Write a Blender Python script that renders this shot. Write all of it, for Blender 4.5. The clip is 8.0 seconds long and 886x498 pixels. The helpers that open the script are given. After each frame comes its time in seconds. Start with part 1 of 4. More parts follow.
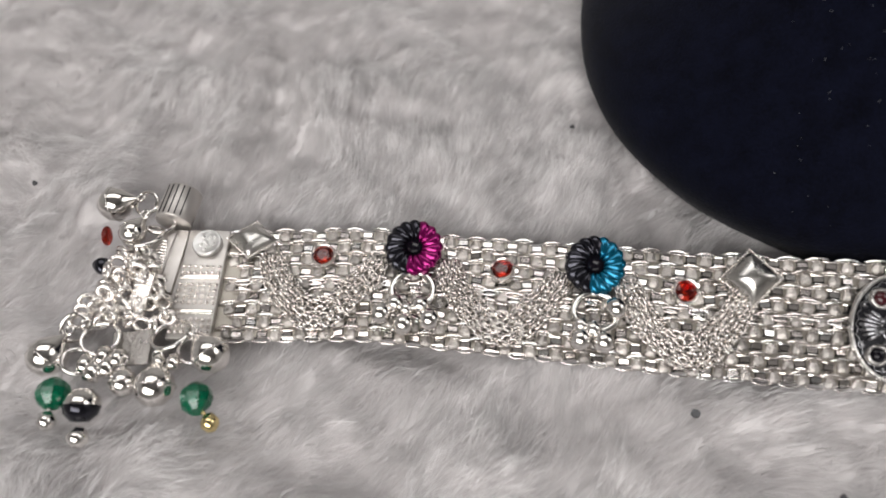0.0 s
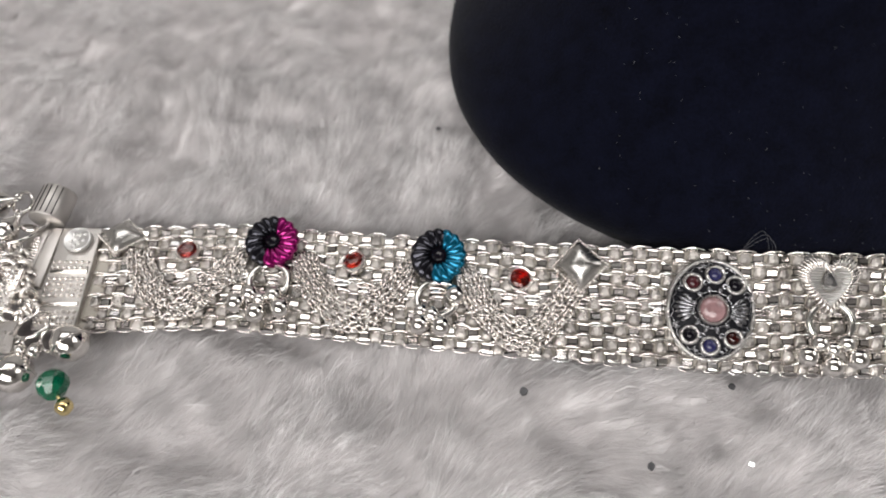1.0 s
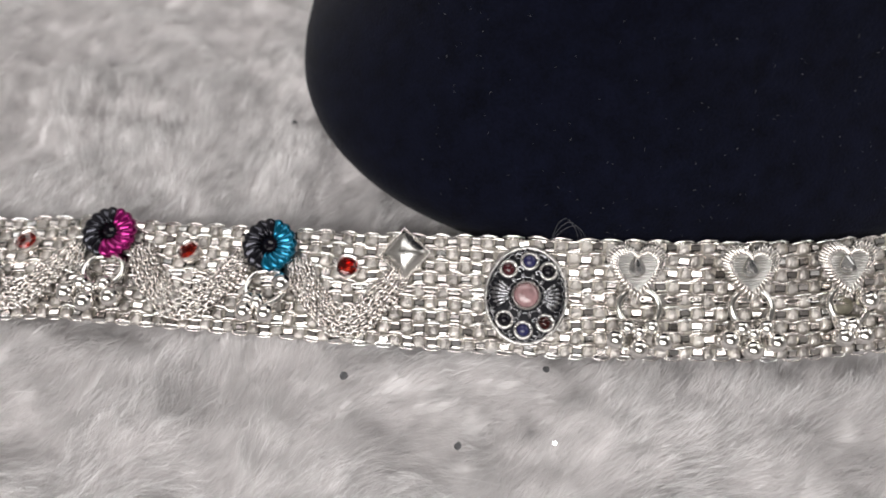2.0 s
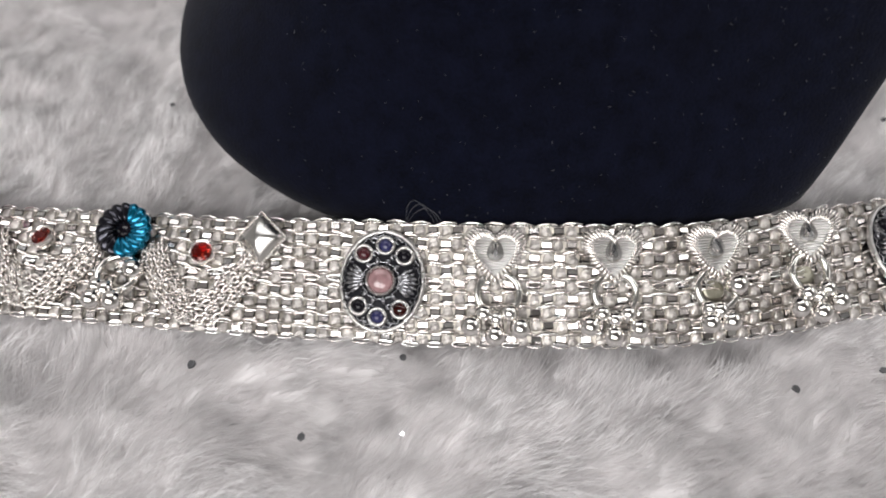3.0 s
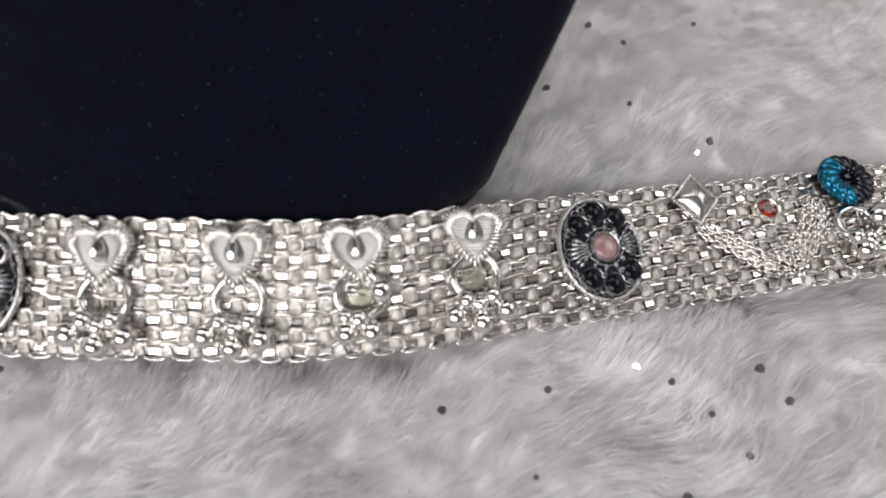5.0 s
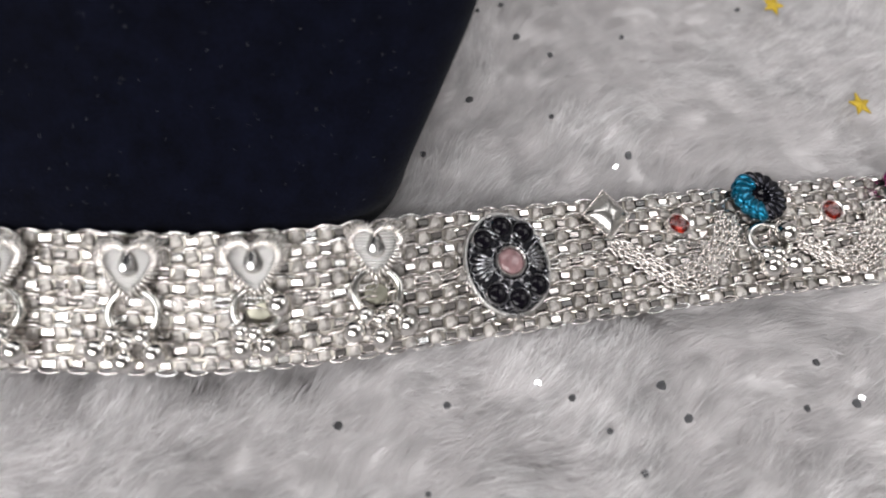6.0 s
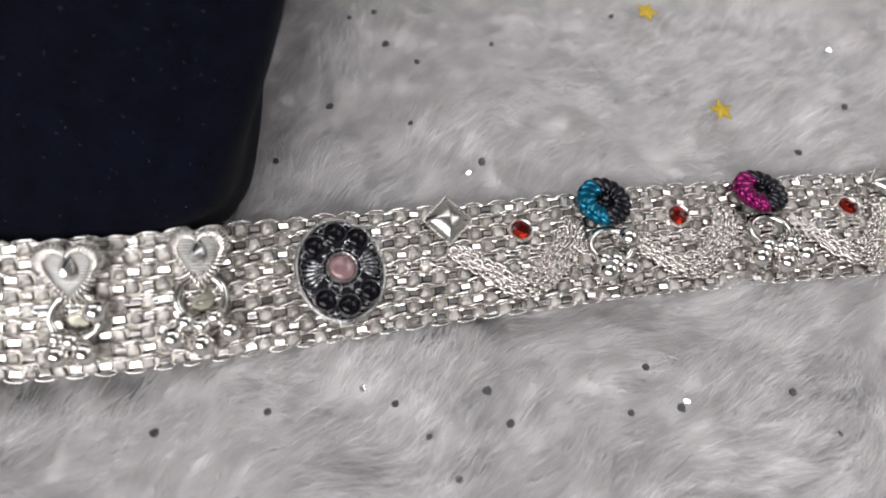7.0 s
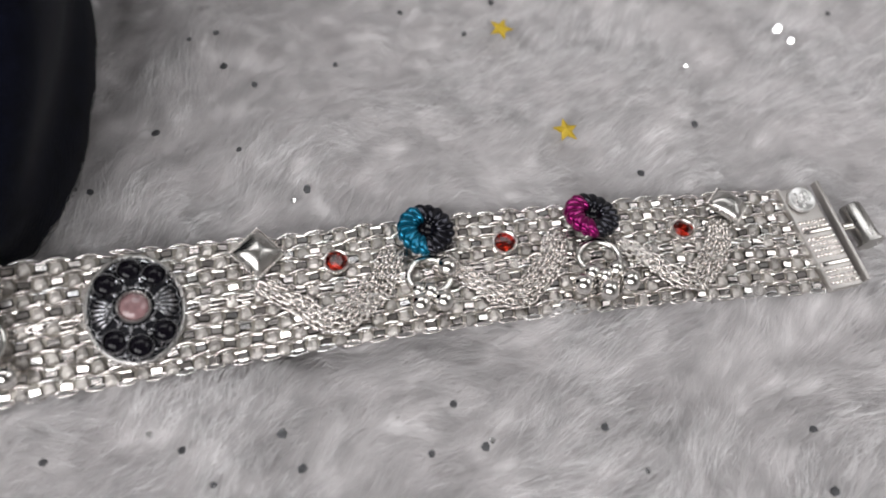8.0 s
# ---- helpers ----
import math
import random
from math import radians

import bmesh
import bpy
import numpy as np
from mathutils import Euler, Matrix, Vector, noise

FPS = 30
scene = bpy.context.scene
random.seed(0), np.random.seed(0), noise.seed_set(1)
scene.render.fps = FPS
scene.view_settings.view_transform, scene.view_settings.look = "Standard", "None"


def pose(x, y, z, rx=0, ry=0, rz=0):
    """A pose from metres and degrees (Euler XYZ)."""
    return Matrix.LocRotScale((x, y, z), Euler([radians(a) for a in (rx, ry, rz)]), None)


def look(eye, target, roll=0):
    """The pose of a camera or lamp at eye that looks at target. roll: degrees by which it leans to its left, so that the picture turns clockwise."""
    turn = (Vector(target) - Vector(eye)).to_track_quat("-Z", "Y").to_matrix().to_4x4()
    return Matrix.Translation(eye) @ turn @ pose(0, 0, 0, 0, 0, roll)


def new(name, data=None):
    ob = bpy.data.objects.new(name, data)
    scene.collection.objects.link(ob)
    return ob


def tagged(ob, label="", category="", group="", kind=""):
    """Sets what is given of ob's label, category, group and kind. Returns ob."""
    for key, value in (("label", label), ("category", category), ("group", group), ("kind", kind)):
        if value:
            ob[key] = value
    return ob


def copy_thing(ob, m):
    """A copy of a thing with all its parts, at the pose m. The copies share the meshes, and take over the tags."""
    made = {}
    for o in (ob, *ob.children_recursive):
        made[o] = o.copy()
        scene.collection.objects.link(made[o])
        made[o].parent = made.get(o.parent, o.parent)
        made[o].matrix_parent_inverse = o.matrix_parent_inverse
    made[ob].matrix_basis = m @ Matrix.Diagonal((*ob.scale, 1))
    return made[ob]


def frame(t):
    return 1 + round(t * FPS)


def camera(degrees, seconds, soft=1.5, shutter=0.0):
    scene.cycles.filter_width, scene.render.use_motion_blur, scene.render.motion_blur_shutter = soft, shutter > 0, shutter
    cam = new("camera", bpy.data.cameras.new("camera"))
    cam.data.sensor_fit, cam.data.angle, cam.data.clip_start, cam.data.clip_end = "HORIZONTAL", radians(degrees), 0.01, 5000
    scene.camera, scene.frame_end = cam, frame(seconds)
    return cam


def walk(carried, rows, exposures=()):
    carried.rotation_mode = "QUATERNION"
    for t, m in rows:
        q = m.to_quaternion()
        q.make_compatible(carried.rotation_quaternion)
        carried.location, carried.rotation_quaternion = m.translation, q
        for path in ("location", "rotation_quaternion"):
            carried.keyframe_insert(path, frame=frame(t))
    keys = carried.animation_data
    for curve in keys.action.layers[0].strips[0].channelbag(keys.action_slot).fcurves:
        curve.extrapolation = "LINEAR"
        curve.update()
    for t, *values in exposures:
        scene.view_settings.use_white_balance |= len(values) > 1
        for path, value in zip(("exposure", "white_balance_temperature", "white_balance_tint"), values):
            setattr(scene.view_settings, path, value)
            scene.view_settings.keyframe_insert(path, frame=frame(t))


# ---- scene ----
# All places below are in millimetres; MM turns them into metres.
MM = 0.001
cam = camera(66.0, 8.0, soft=1.8)
# a phone lens this close keeps only the anklet sharp
cam.data.dof.use_dof, cam.data.dof.focus_distance, cam.data.dof.aperture_fstop = True, 0.092, 15.0
ROWS = [
    (0.0, -85.16, -36.55, 80.75, 31.95, 0.21, -0.15),
    (0.5, -76.70, -39.17, 83.95, 32.42, -0.14, -0.89),
    (1.0, -66.98, -42.15, 84.66, 32.83, -0.56, -1.40),
    (1.5, -56.93, -45.80, 85.56, 32.96, -1.13, -1.88),
    (1.7, -52.26, -45.73, 87.03, 33.01, -1.54, -2.19),
    (2.8, -28.41, -45.44, 83.54, 32.00, -0.91, -2.20),
    (3.0, -25.16, -45.45, 83.46, 32.15, -1.04, -2.27),
    (3.5, -13.27, -42.60, 81.97, 30.90, -1.06, -2.24),
    (4.0, -3.92, -42.27, 78.86, 31.03, -1.37, -2.19),
    (4.5, 8.79, -40.73, 74.23, 30.72, -1.59, -1.99),
    (4.7, 14.18, -39.87, 74.85, 30.47, -1.67, -1.94),
    (5.8, 28.02, -37.94, 78.65, 30.17, -2.74, -1.95),
    (6.0, 30.45, -37.79, 77.15, 30.40, -2.87, -1.87),
    (6.5, 40.50, -38.51, 80.07, 30.62, -2.89, -1.90),
    (7.0, 50.60, -38.52, 78.51, 30.84, -3.15, -2.28),
    (7.5, 60.64, -36.32, 79.67, 30.88, -3.28, -2.88),
    (8.0, 73.57, -34.76, 78.90, 31.14, -3.44, -3.65),
]
EXPOSURES = [(0.0, 0.03, 6500, 10), (1.7, 0.15, 6500, 10), (3.5, 0.25, 6330, 10), (4.7, 0.18, 6320, 10), (6.5, 0.12, 6300, 10), (8.0, -0.02, 6280, 10)]
walk(cam, [(t, pose(x * MM, y * MM, z * MM, rx, ry, rz)) for t, x, y, z, rx, ry, rz in ROWS], EXPOSURES)

# ---- light: unseen area lamps, assumed for a shop room ----
world = bpy.data.worlds.new("room_air")
scene.world = world
world.use_nodes = True
world.node_tree.nodes["Background"].inputs[0].default_value = (0.9, 0.93, 1.0, 1)
world.node_tree.nodes["Background"].inputs[1].default_value = 0.05


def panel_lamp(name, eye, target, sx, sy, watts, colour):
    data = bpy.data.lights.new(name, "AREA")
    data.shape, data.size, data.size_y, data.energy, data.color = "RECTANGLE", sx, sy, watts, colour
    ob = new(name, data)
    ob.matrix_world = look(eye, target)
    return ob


# added lamps, aimed by the flashes in the silver and balanced for the fur
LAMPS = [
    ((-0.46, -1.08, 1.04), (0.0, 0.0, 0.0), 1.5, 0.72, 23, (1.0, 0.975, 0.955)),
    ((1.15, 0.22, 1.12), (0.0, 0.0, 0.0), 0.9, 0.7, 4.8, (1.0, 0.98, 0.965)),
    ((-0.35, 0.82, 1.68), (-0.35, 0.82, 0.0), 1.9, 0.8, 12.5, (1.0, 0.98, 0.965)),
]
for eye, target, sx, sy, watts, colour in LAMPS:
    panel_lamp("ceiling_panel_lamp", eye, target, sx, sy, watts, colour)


# ---- materials ----
def material(name, colour, rough=0.5, metal=0.0, noise_scale=0.0, bump=0.0, vary=0.0, rough_vary=0.0, sheen=0.0, coat=0.0, transmission=0.0, ior=1.5, island=0.0, obj=0.0, piece=0.0, stretch=(1, 1, 1)):
    m = bpy.data.materials.new(name)
    m.use_nodes = True
    nt = m.node_tree
    b = nt.nodes["Principled BSDF"]
    b.inputs["Base Color"].default_value = (*colour, 1)
    b.inputs["Roughness"].default_value = rough
    b.inputs["Metallic"].default_value = metal
    b.inputs["IOR"].default_value = ior
    b.inputs["Sheen Weight"].default_value = sheen
    b.inputs["Coat Weight"].default_value = coat
    b.inputs["Coat Roughness"].default_value = 0.05
    b.inputs["Transmission Weight"].default_value = transmission
    if noise_scale:
        tc = nt.nodes.new("ShaderNodeTexCoord")
        mp = nt.nodes.new("ShaderNodeMapping")
        mp.inputs["Scale"].default_value = stretch
        nt.links.new(tc.outputs["Object"], mp.inputs[0])
        fine = nt.nodes.new("ShaderNodeTexNoise")
        fine.inputs["Scale"].default_value = noise_scale
        fine.inputs["Detail"].default_value = 4
        wide = nt.nodes.new("ShaderNodeTexNoise")
        wide.inputs["Scale"].default_value = noise_scale * 0.13
        wide.inputs["Detail"].default_value = 3
        for n in (fine, wide):
            nt.links.new(mp.outputs[0], n.inputs["Vector"])
        mix = nt.nodes.new("ShaderNodeMath")
        mix.operation = "MULTIPLY_ADD"
        nt.links.new(fine.outputs[0], mix.inputs[0])
        mix.inputs[1].default_value = 0.5
        half = nt.nodes.new("ShaderNodeMath")
        half.operation = "MULTIPLY"
        half.inputs[1].default_value = 0.5
        nt.links.new(wide.outputs[0], half.inputs[0])
        nt.links.new(half.outputs[0], mix.inputs[2])
        value = mix.outputs[0]
        if bump:
            bp = nt.nodes.new("ShaderNodeBump")
            bp.inputs["Strength"].default_value = bump
            bp.inputs["Distance"].default_value = 0.0003
            nt.links.new(fine.outputs[0], bp.inputs["Height"])
            nt.links.new(bp.outputs[0], b.inputs["Normal"])
        if rough_vary:
            mr = nt.nodes.new("ShaderNodeMapRange")
            mr.inputs["From Min"].default_value, mr.inputs["From Max"].default_value = 0.3, 0.7
            mr.inputs["To Min"].default_value, mr.inputs["To Max"].default_value = max(0.02, rough - rough_vary), rough + rough_vary
            nt.links.new(value, mr.inputs["Value"])
            nt.links.new(mr.outputs[0], b.inputs["Roughness"])
        if vary:
            ramp = nt.nodes.new("ShaderNodeMapRange")
            ramp.inputs["From Min"].default_value, ramp.inputs["From Max"].default_value = 0.3, 0.7
            ramp.inputs["To Min"].default_value, ramp.inputs["To Max"].default_value = 1 - vary, 1 + vary
            nt.links.new(value, ramp.inputs["Value"])
            scale_colour(nt, b, colour, ramp.outputs[0])
    if island or obj or piece:
        src = any_piece(nt) if piece else nt.nodes.new("ShaderNodeNewGeometry").outputs["Random Per Island"] if island else nt.nodes.new("ShaderNodeObjectInfo").outputs["Random"]
        amount = island or obj or piece
        ramp = nt.nodes.new("ShaderNodeMapRange")
        ramp.inputs["To Min"].default_value, ramp.inputs["To Max"].default_value = 1 - amount, 1 + amount
        nt.links.new(src, ramp.inputs["Value"])
        scale_colour(nt, b, colour, ramp.outputs[0])
    return m


def any_piece(nt):
    """A random number for each piece, whether it is an object of its own or one island of a joined mesh."""
    geo, info = nt.nodes.new("ShaderNodeNewGeometry"), nt.nodes.new("ShaderNodeObjectInfo")
    add, wrap = nt.nodes.new("ShaderNodeMath"), nt.nodes.new("ShaderNodeMath")
    wrap.operation = "FRACT"
    nt.links.new(geo.outputs["Random Per Island"], add.inputs[0])
    nt.links.new(info.outputs["Random"], add.inputs[1])
    nt.links.new(add.outputs[0], wrap.inputs[0])
    return wrap.outputs[0]


def scale_colour(nt, shader, colour, factor):
    vm = nt.nodes.new("ShaderNodeVectorMath")
    vm.operation = "SCALE"
    vm.inputs[0].default_value = colour
    nt.links.new(factor, vm.inputs["Scale"])
    nt.links.new(vm.outputs[0], shader.inputs["Base Color"])


SILVER = material("plated_silver", (0.89, 0.85, 0.815), 0.25, 1.0, 900, 0.12, rough_vary=0.08)
SILVER_FROST = material("frosted_silver", (0.56, 0.528, 0.5), 0.34, 1.0, 2400, 0.9, rough_vary=0.12, piece=0.28)
# near-black colour stands in for dark surroundings mirrored in the flat silver
STRIP_DARK = material("silver_strip_mirror_dark", (0.047, 0.0445, 0.042), 0.33, 1.0, 1500, 0.6, rough_vary=0.1, island=0.6)
# duller colour puts shade into the mesh gaps and between the heart's ridges
SILVER_GROUND = material("shade_dimmed_silver", (0.40, 0.372, 0.33), 0.44, 1.0, 900, 0.2, rough_vary=0.1)
SILVER_POLISHED = material("polished_silver", (0.80, 0.775, 0.745), 0.13, 1.0, 300, 0.03, rough_vary=0.03)
SILVER_CHAIN = material("chain_silver", (0.75, 0.708, 0.672), 0.24, 1.0, 900, 0.1, rough_vary=0.08)
SILVER_STUD = material("satin_silver", (0.93, 0.875, 0.845), 0.22, 1.0, 700, 0.06, rough_vary=0.05, piece=0.2)
SILVER_PYRAMID = material("soft_polished_silver", (0.56, 0.545, 0.52), 0.27, 1.0, 500, 0.08, rough_vary=0.06)
SILVER_END = material("stamped_silver", (0.60, 0.57, 0.545), 0.4, 0.85, 900, 0.25, rough_vary=0.08)
COLLAR = material("worn_silver_collar", (0.55, 0.535, 0.52), 0.3, 1.0, 1500, 0.5, rough_vary=0.12)
RING = material("dull_silver_wire", (0.76, 0.745, 0.71), 0.18, 1.0, 900, 0.1, rough_vary=0.08)
SILVER_MATTE = material("brushed_silver", (0.80, 0.79, 0.775), 0.36, 1.0, 1500, 0.25, rough_vary=0.08, stretch=(0.25, 2.5, 1))


def lined_silver():
    """Pale silver with fine engraved lines."""
    m = material("lined_silver", (0.72, 0.705, 0.685), 0.34, 1.0, 1500, 0.2, rough_vary=0.06)
    nt = m.node_tree
    tc, wave, bp = nt.nodes.new("ShaderNodeTexCoord"), nt.nodes.new("ShaderNodeTexWave"), nt.nodes.new("ShaderNodeBump")
    wave.bands_direction = "Y"
    wave.inputs["Scale"].default_value = 900
    wave.inputs["Distortion"].default_value = 0.6
    bp.inputs["Strength"].default_value = 0.9
    bp.inputs["Distance"].default_value = 0.00012
    nt.links.new(tc.outputs["Object"], wave.inputs["Vector"])
    nt.links.new(wave.outputs["Fac"], bp.inputs["Height"])
    nt.links.new(bp.outputs[0], nt.nodes["Principled BSDF"].inputs["Normal"])
    return m


LINED = lined_silver()
OLIVE = material("olive_silver", (0.42, 0.405, 0.33), 0.42, 1.0, 900, 0.5, rough_vary=0.12)
OXIDISED = material("oxidised_silver", (0.008, 0.008, 0.011), 0.5, 0.0, 1200, 0.5, rough_vary=0.12, ior=1.25)
OXIDISED_RIDGE = material("worn_oxidised_silver", (0.30, 0.30, 0.315), 0.26, 1.0, 1200, 0.2, rough_vary=0.1)
GOLD = material("pale_gold_metal", (0.85, 0.70, 0.36), 0.14, 1.0, 600, 0.05, rough_vary=0.05)
STAR_GOLD = material("yellow_foil", (0.58, 0.40, 0.03), 0.4, 0.3, 900, 0.3, rough_vary=0.1)
RED = material("red_glass", (0.37, 0.02, 0.008), 0.06, 0.0, 900, 0.05, vary=0.3, transmission=0.95, ior=1.55)
PINK = material("pink_glass", (0.36, 0.215, 0.22), 0.08, 0.0, 1500, 0.35, vary=0.3, coat=0.6, transmission=0.15)
BLUE = material("violet_blue_glass", (0.02, 0.02, 0.08), 0.2, 0.0, 900, 0.05, vary=0.3, coat=0.1)
BLACK = material("black_glass", (0.006, 0.005, 0.008), 0.1, 0.0, 900, 0.05, vary=0.3, ior=1.3)
WINE = material("dark_red_glass", (0.05, 0.006, 0.010), 0.2, 0.0, 900, 0.05, vary=0.3, coat=0.1)
GREEN = material("green_glass", (0.004, 0.17, 0.085), 0.08, 0.0, 900, 0.3, vary=0.5, coat=0.3, transmission=0.4)
CRYSTAL = material("clear_crystal", (0.52, 0.52, 0.52), 0.14, 0.9, 500, 0.02, vary=0.1, coat=0.5)
BEAD_DARK = material("gunmetal_coat", (0.022, 0.022, 0.03), 0.14, 0.8, 500, 0.05, rough_vary=0.05, coat=0.25)
BEAD_PINK = material("magenta_foil_glass", (0.26, 0.002, 0.12), 0.2, 0.75, 260, 0.0, vary=0.45, coat=0.25)
BEAD_BLUE = material("blue_foil_glass", (0.003, 0.15, 0.26), 0.2, 0.75, 260, 0.0, vary=0.45, coat=0.25)
VELVET = material("navy_velvet", (0.0024, 0.0031, 0.0084), 0.95, 0.0, 2600, 0.4, vary=0.6, sheen=0.055)
VELVET.node_tree.nodes["Principled BSDF"].inputs["Specular IOR Level"].default_value = 0.05
def fur_material(name, colour, shine=0.06):
    """Pale fibres that scatter light through as well as back."""
    m = bpy.data.materials.new(name)
    m.use_nodes = True
    nt = m.node_tree
    nt.nodes.clear()
    out, mix = nt.nodes.new("ShaderNodeOutputMaterial"), nt.nodes.new("ShaderNodeMixShader")
    gloss, mix2 = nt.nodes.new("ShaderNodeBsdfGlossy"), nt.nodes.new("ShaderNodeMixShader")
    front, back = nt.nodes.new("ShaderNodeBsdfDiffuse"), nt.nodes.new("ShaderNodeBsdfTranslucent")
    tone, ramp = nt.nodes.new("ShaderNodeVectorMath"), nt.nodes.new("ShaderNodeMapRange")
    geo = nt.nodes.new("ShaderNodeNewGeometry")
    tone.operation = "SCALE"
    tone.inputs[0].default_value = colour
    ramp.inputs["To Min"].default_value, ramp.inputs["To Max"].default_value = 0.9, 1.08
    nt.links.new(geo.outputs["Random Per Island"], ramp.inputs["Value"])
    # soft blotches in the colour stand in for shade between the tufts
    where, blotch, depth, both = (nt.nodes.new("ShaderNode" + n) for n in ("TexCoord", "TexNoise", "MapRange", "Math"))
    blotch.inputs["Scale"].default_value = 260
    blotch.inputs["Detail"].default_value = 3
    depth.inputs["From Min"].default_value, depth.inputs["From Max"].default_value = 0.32, 0.68
    depth.inputs["To Min"].default_value, depth.inputs["To Max"].default_value = 0.85, 1.09
    both.operation = "MULTIPLY"
    nt.links.new(where.outputs["Object"], blotch.inputs["Vector"])
    nt.links.new(blotch.outputs[0], depth.inputs["Value"])
    nt.links.new(depth.outputs[0], both.inputs[0])
    nt.links.new(ramp.outputs[0], both.inputs[1])
    nt.links.new(both.outputs[0], tone.inputs["Scale"])
    for n in (front, back):
        nt.links.new(tone.outputs[0], n.inputs["Color"])
    mix.inputs[0].default_value = 0.55
    nt.links.new(front.outputs[0], mix.inputs[1])
    nt.links.new(back.outputs[0], mix.inputs[2])
    gloss.inputs["Roughness"].default_value = 0.36
    gloss.inputs["Color"].default_value = (0.8, 0.8, 0.8, 1)
    mix2.inputs[0].default_value = shine
    nt.links.new(mix.outputs[0], mix2.inputs[1])
    nt.links.new(gloss.outputs[0], mix2.inputs[2])
    nt.links.new(mix2.outputs[0], out.inputs["Surface"])
    return m


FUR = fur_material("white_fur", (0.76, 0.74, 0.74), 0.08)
# paler copy of the fur, so highlights on the locks sit in the colour
FUR_HIGHLIGHT = fur_material("white_fur_highlights", (0.96, 0.945, 0.945), 0.13)
FUR_BASE = material("fur_backing", (0.66, 0.635, 0.635), 0.8, 0.0, 420, 0.8, vary=0.12)
FLECK = material("dark_glitter_foil", (0.085, 0.085, 0.09), 0.4, 0.3, 1500, 0.4, vary=0.5)
FLECK_BRIGHT = material("silver_glitter_foil", (0.93, 0.93, 0.93), 0.12, 0.9, 900, 0.2, vary=0.1)
LINT = material("grey_lint", (0.075, 0.075, 0.083), 0.8, 0.0, island=0.5)
WALL = material("wall_paint", (0.52, 0.51, 0.50), 0.7, 0.0, 6, 0.1, vary=0.06)
# darker than the walls so that the silver mirrors a dark overhead
CEILING = material("ceiling_paint", (0.26, 0.255, 0.25), 0.7, 0.0, 6, 0.1, vary=0.06)
TABLE = material("table_laminate", (0.34, 0.32, 0.30), 0.5, 0.0, 12, 0.1, vary=0.12)


# ---- shape helpers (millimetres) ----
def part(name, bm, mat, parent=None, label="", m=None, smooth=True):
    """Links a bmesh in millimetres as one mesh object, under parent where given, at the pose m."""
    me = bpy.data.meshes.new(name)
    bmesh.ops.recalc_face_normals(bm, faces=bm.faces)
    bmesh.ops.scale(bm, vec=(MM, MM, MM), verts=bm.verts)
    for e in bm.edges:
        if len(e.link_faces) == 2 and e.calc_face_angle() > 1.4:
            e.smooth = False
    bm.to_mesh(me)
    bm.free()
    me.materials.append(mat)
    if smooth:
        me.polygons.foreach_set("use_smooth", [True] * len(me.polygons))
    return linked(name, me, parent, label, m)


def linked(name, me, parent=None, label="", m=None):
    ob = new(name, me)
    if parent:
        ob.parent = parent
    if m is not None:
        ob.matrix_basis = m
    if label:
        tagged(ob, label=label)
    return ob


def at(x=0, y=0, z=0, rx=0, ry=0, rz=0):
    return pose(x * MM, y * MM, z * MM, rx, ry, rz)


def tube(bm, pts, radius, sides=6, closed=False, flat=1.0):
    """A round or flattened wire along points; radius is one number or one for each point."""
    pts = [Vector(p) for p in pts]
    n = len(pts)
    radii = radius if isinstance(radius, (list, tuple)) else [radius] * n
    rings, normal = [], None
    for i, p in enumerate(pts):
        a = pts[(i - 1) % n] if closed or i else p
        b = pts[(i + 1) % n] if closed or i < n - 1 else p
        t = (b - a).normalized()
        if normal is None:
            normal = t.orthogonal().normalized() if abs(t.z) > 0.95 else Vector((0, 0, 1)).cross(t).normalized()
        normal = (normal - t * normal.dot(t)).normalized()
        side = t.cross(normal)
        rings.append([bm.verts.new(p + normal * math.cos(k) * radii[i] + side * math.sin(k) * radii[i] * flat)
                      for k in (2 * math.pi * j / sides for j in range(sides))])
    for i in range(n if closed else n - 1):
        r, q = rings[i], rings[(i + 1) % n]
        for j in range(sides):
            bm.faces.new((r[j], r[(j + 1) % sides], q[(j + 1) % sides], q[j]))
    if not closed:
        bm.faces.new(rings[0])
        bm.faces.new(rings[-1][::-1])
    return bm


def ring_points(rx, ry=None, n=24, z=0.0, centre=(0, 0)):
    ry = rx if ry is None else ry
    return [(centre[0] + rx * math.cos(2 * math.pi * i / n), centre[1] + ry * math.sin(2 * math.pi * i / n), z) for i in range(n)]


def lathe(bm, profile, seg=24, sx=1.0, sy=1.0, centre=(0, 0, 0)):
    """A turned body round the z axis from (radius, height) pairs; radius 0 closes it."""
    rings = []
    for r, z in profile:
        if r == 0:
            rings.append([bm.verts.new((centre[0], centre[1], centre[2] + z))])
        else:
            rings.append([bm.verts.new((centre[0] + r * sx * math.cos(2 * math.pi * i / seg), centre[1] + r * sy * math.sin(2 * math.pi * i / seg), centre[2] + z)) for i in range(seg)])
    for a, b in zip(rings, rings[1:]):
        for i in range(seg):
            j = (i + 1) % seg
            if len(a) == 1 and len(b) == 1:
                continue
            if len(a) == 1:
                bm.faces.new((a[0], b[i], b[j]))
            elif len(b) == 1:
                bm.faces.new((a[i], a[j], b[0]))
            else:
                bm.faces.new((a[i], a[j], b[j], b[i]))
    return bm


def ball(bm, centre, r, u=14, v=9, scale=(1, 1, 1)):
    bmesh.ops.create_uvsphere(bm, u_segments=u, v_segments=v, radius=r, matrix=Matrix.LocRotScale(centre, None, scale))
    return bm


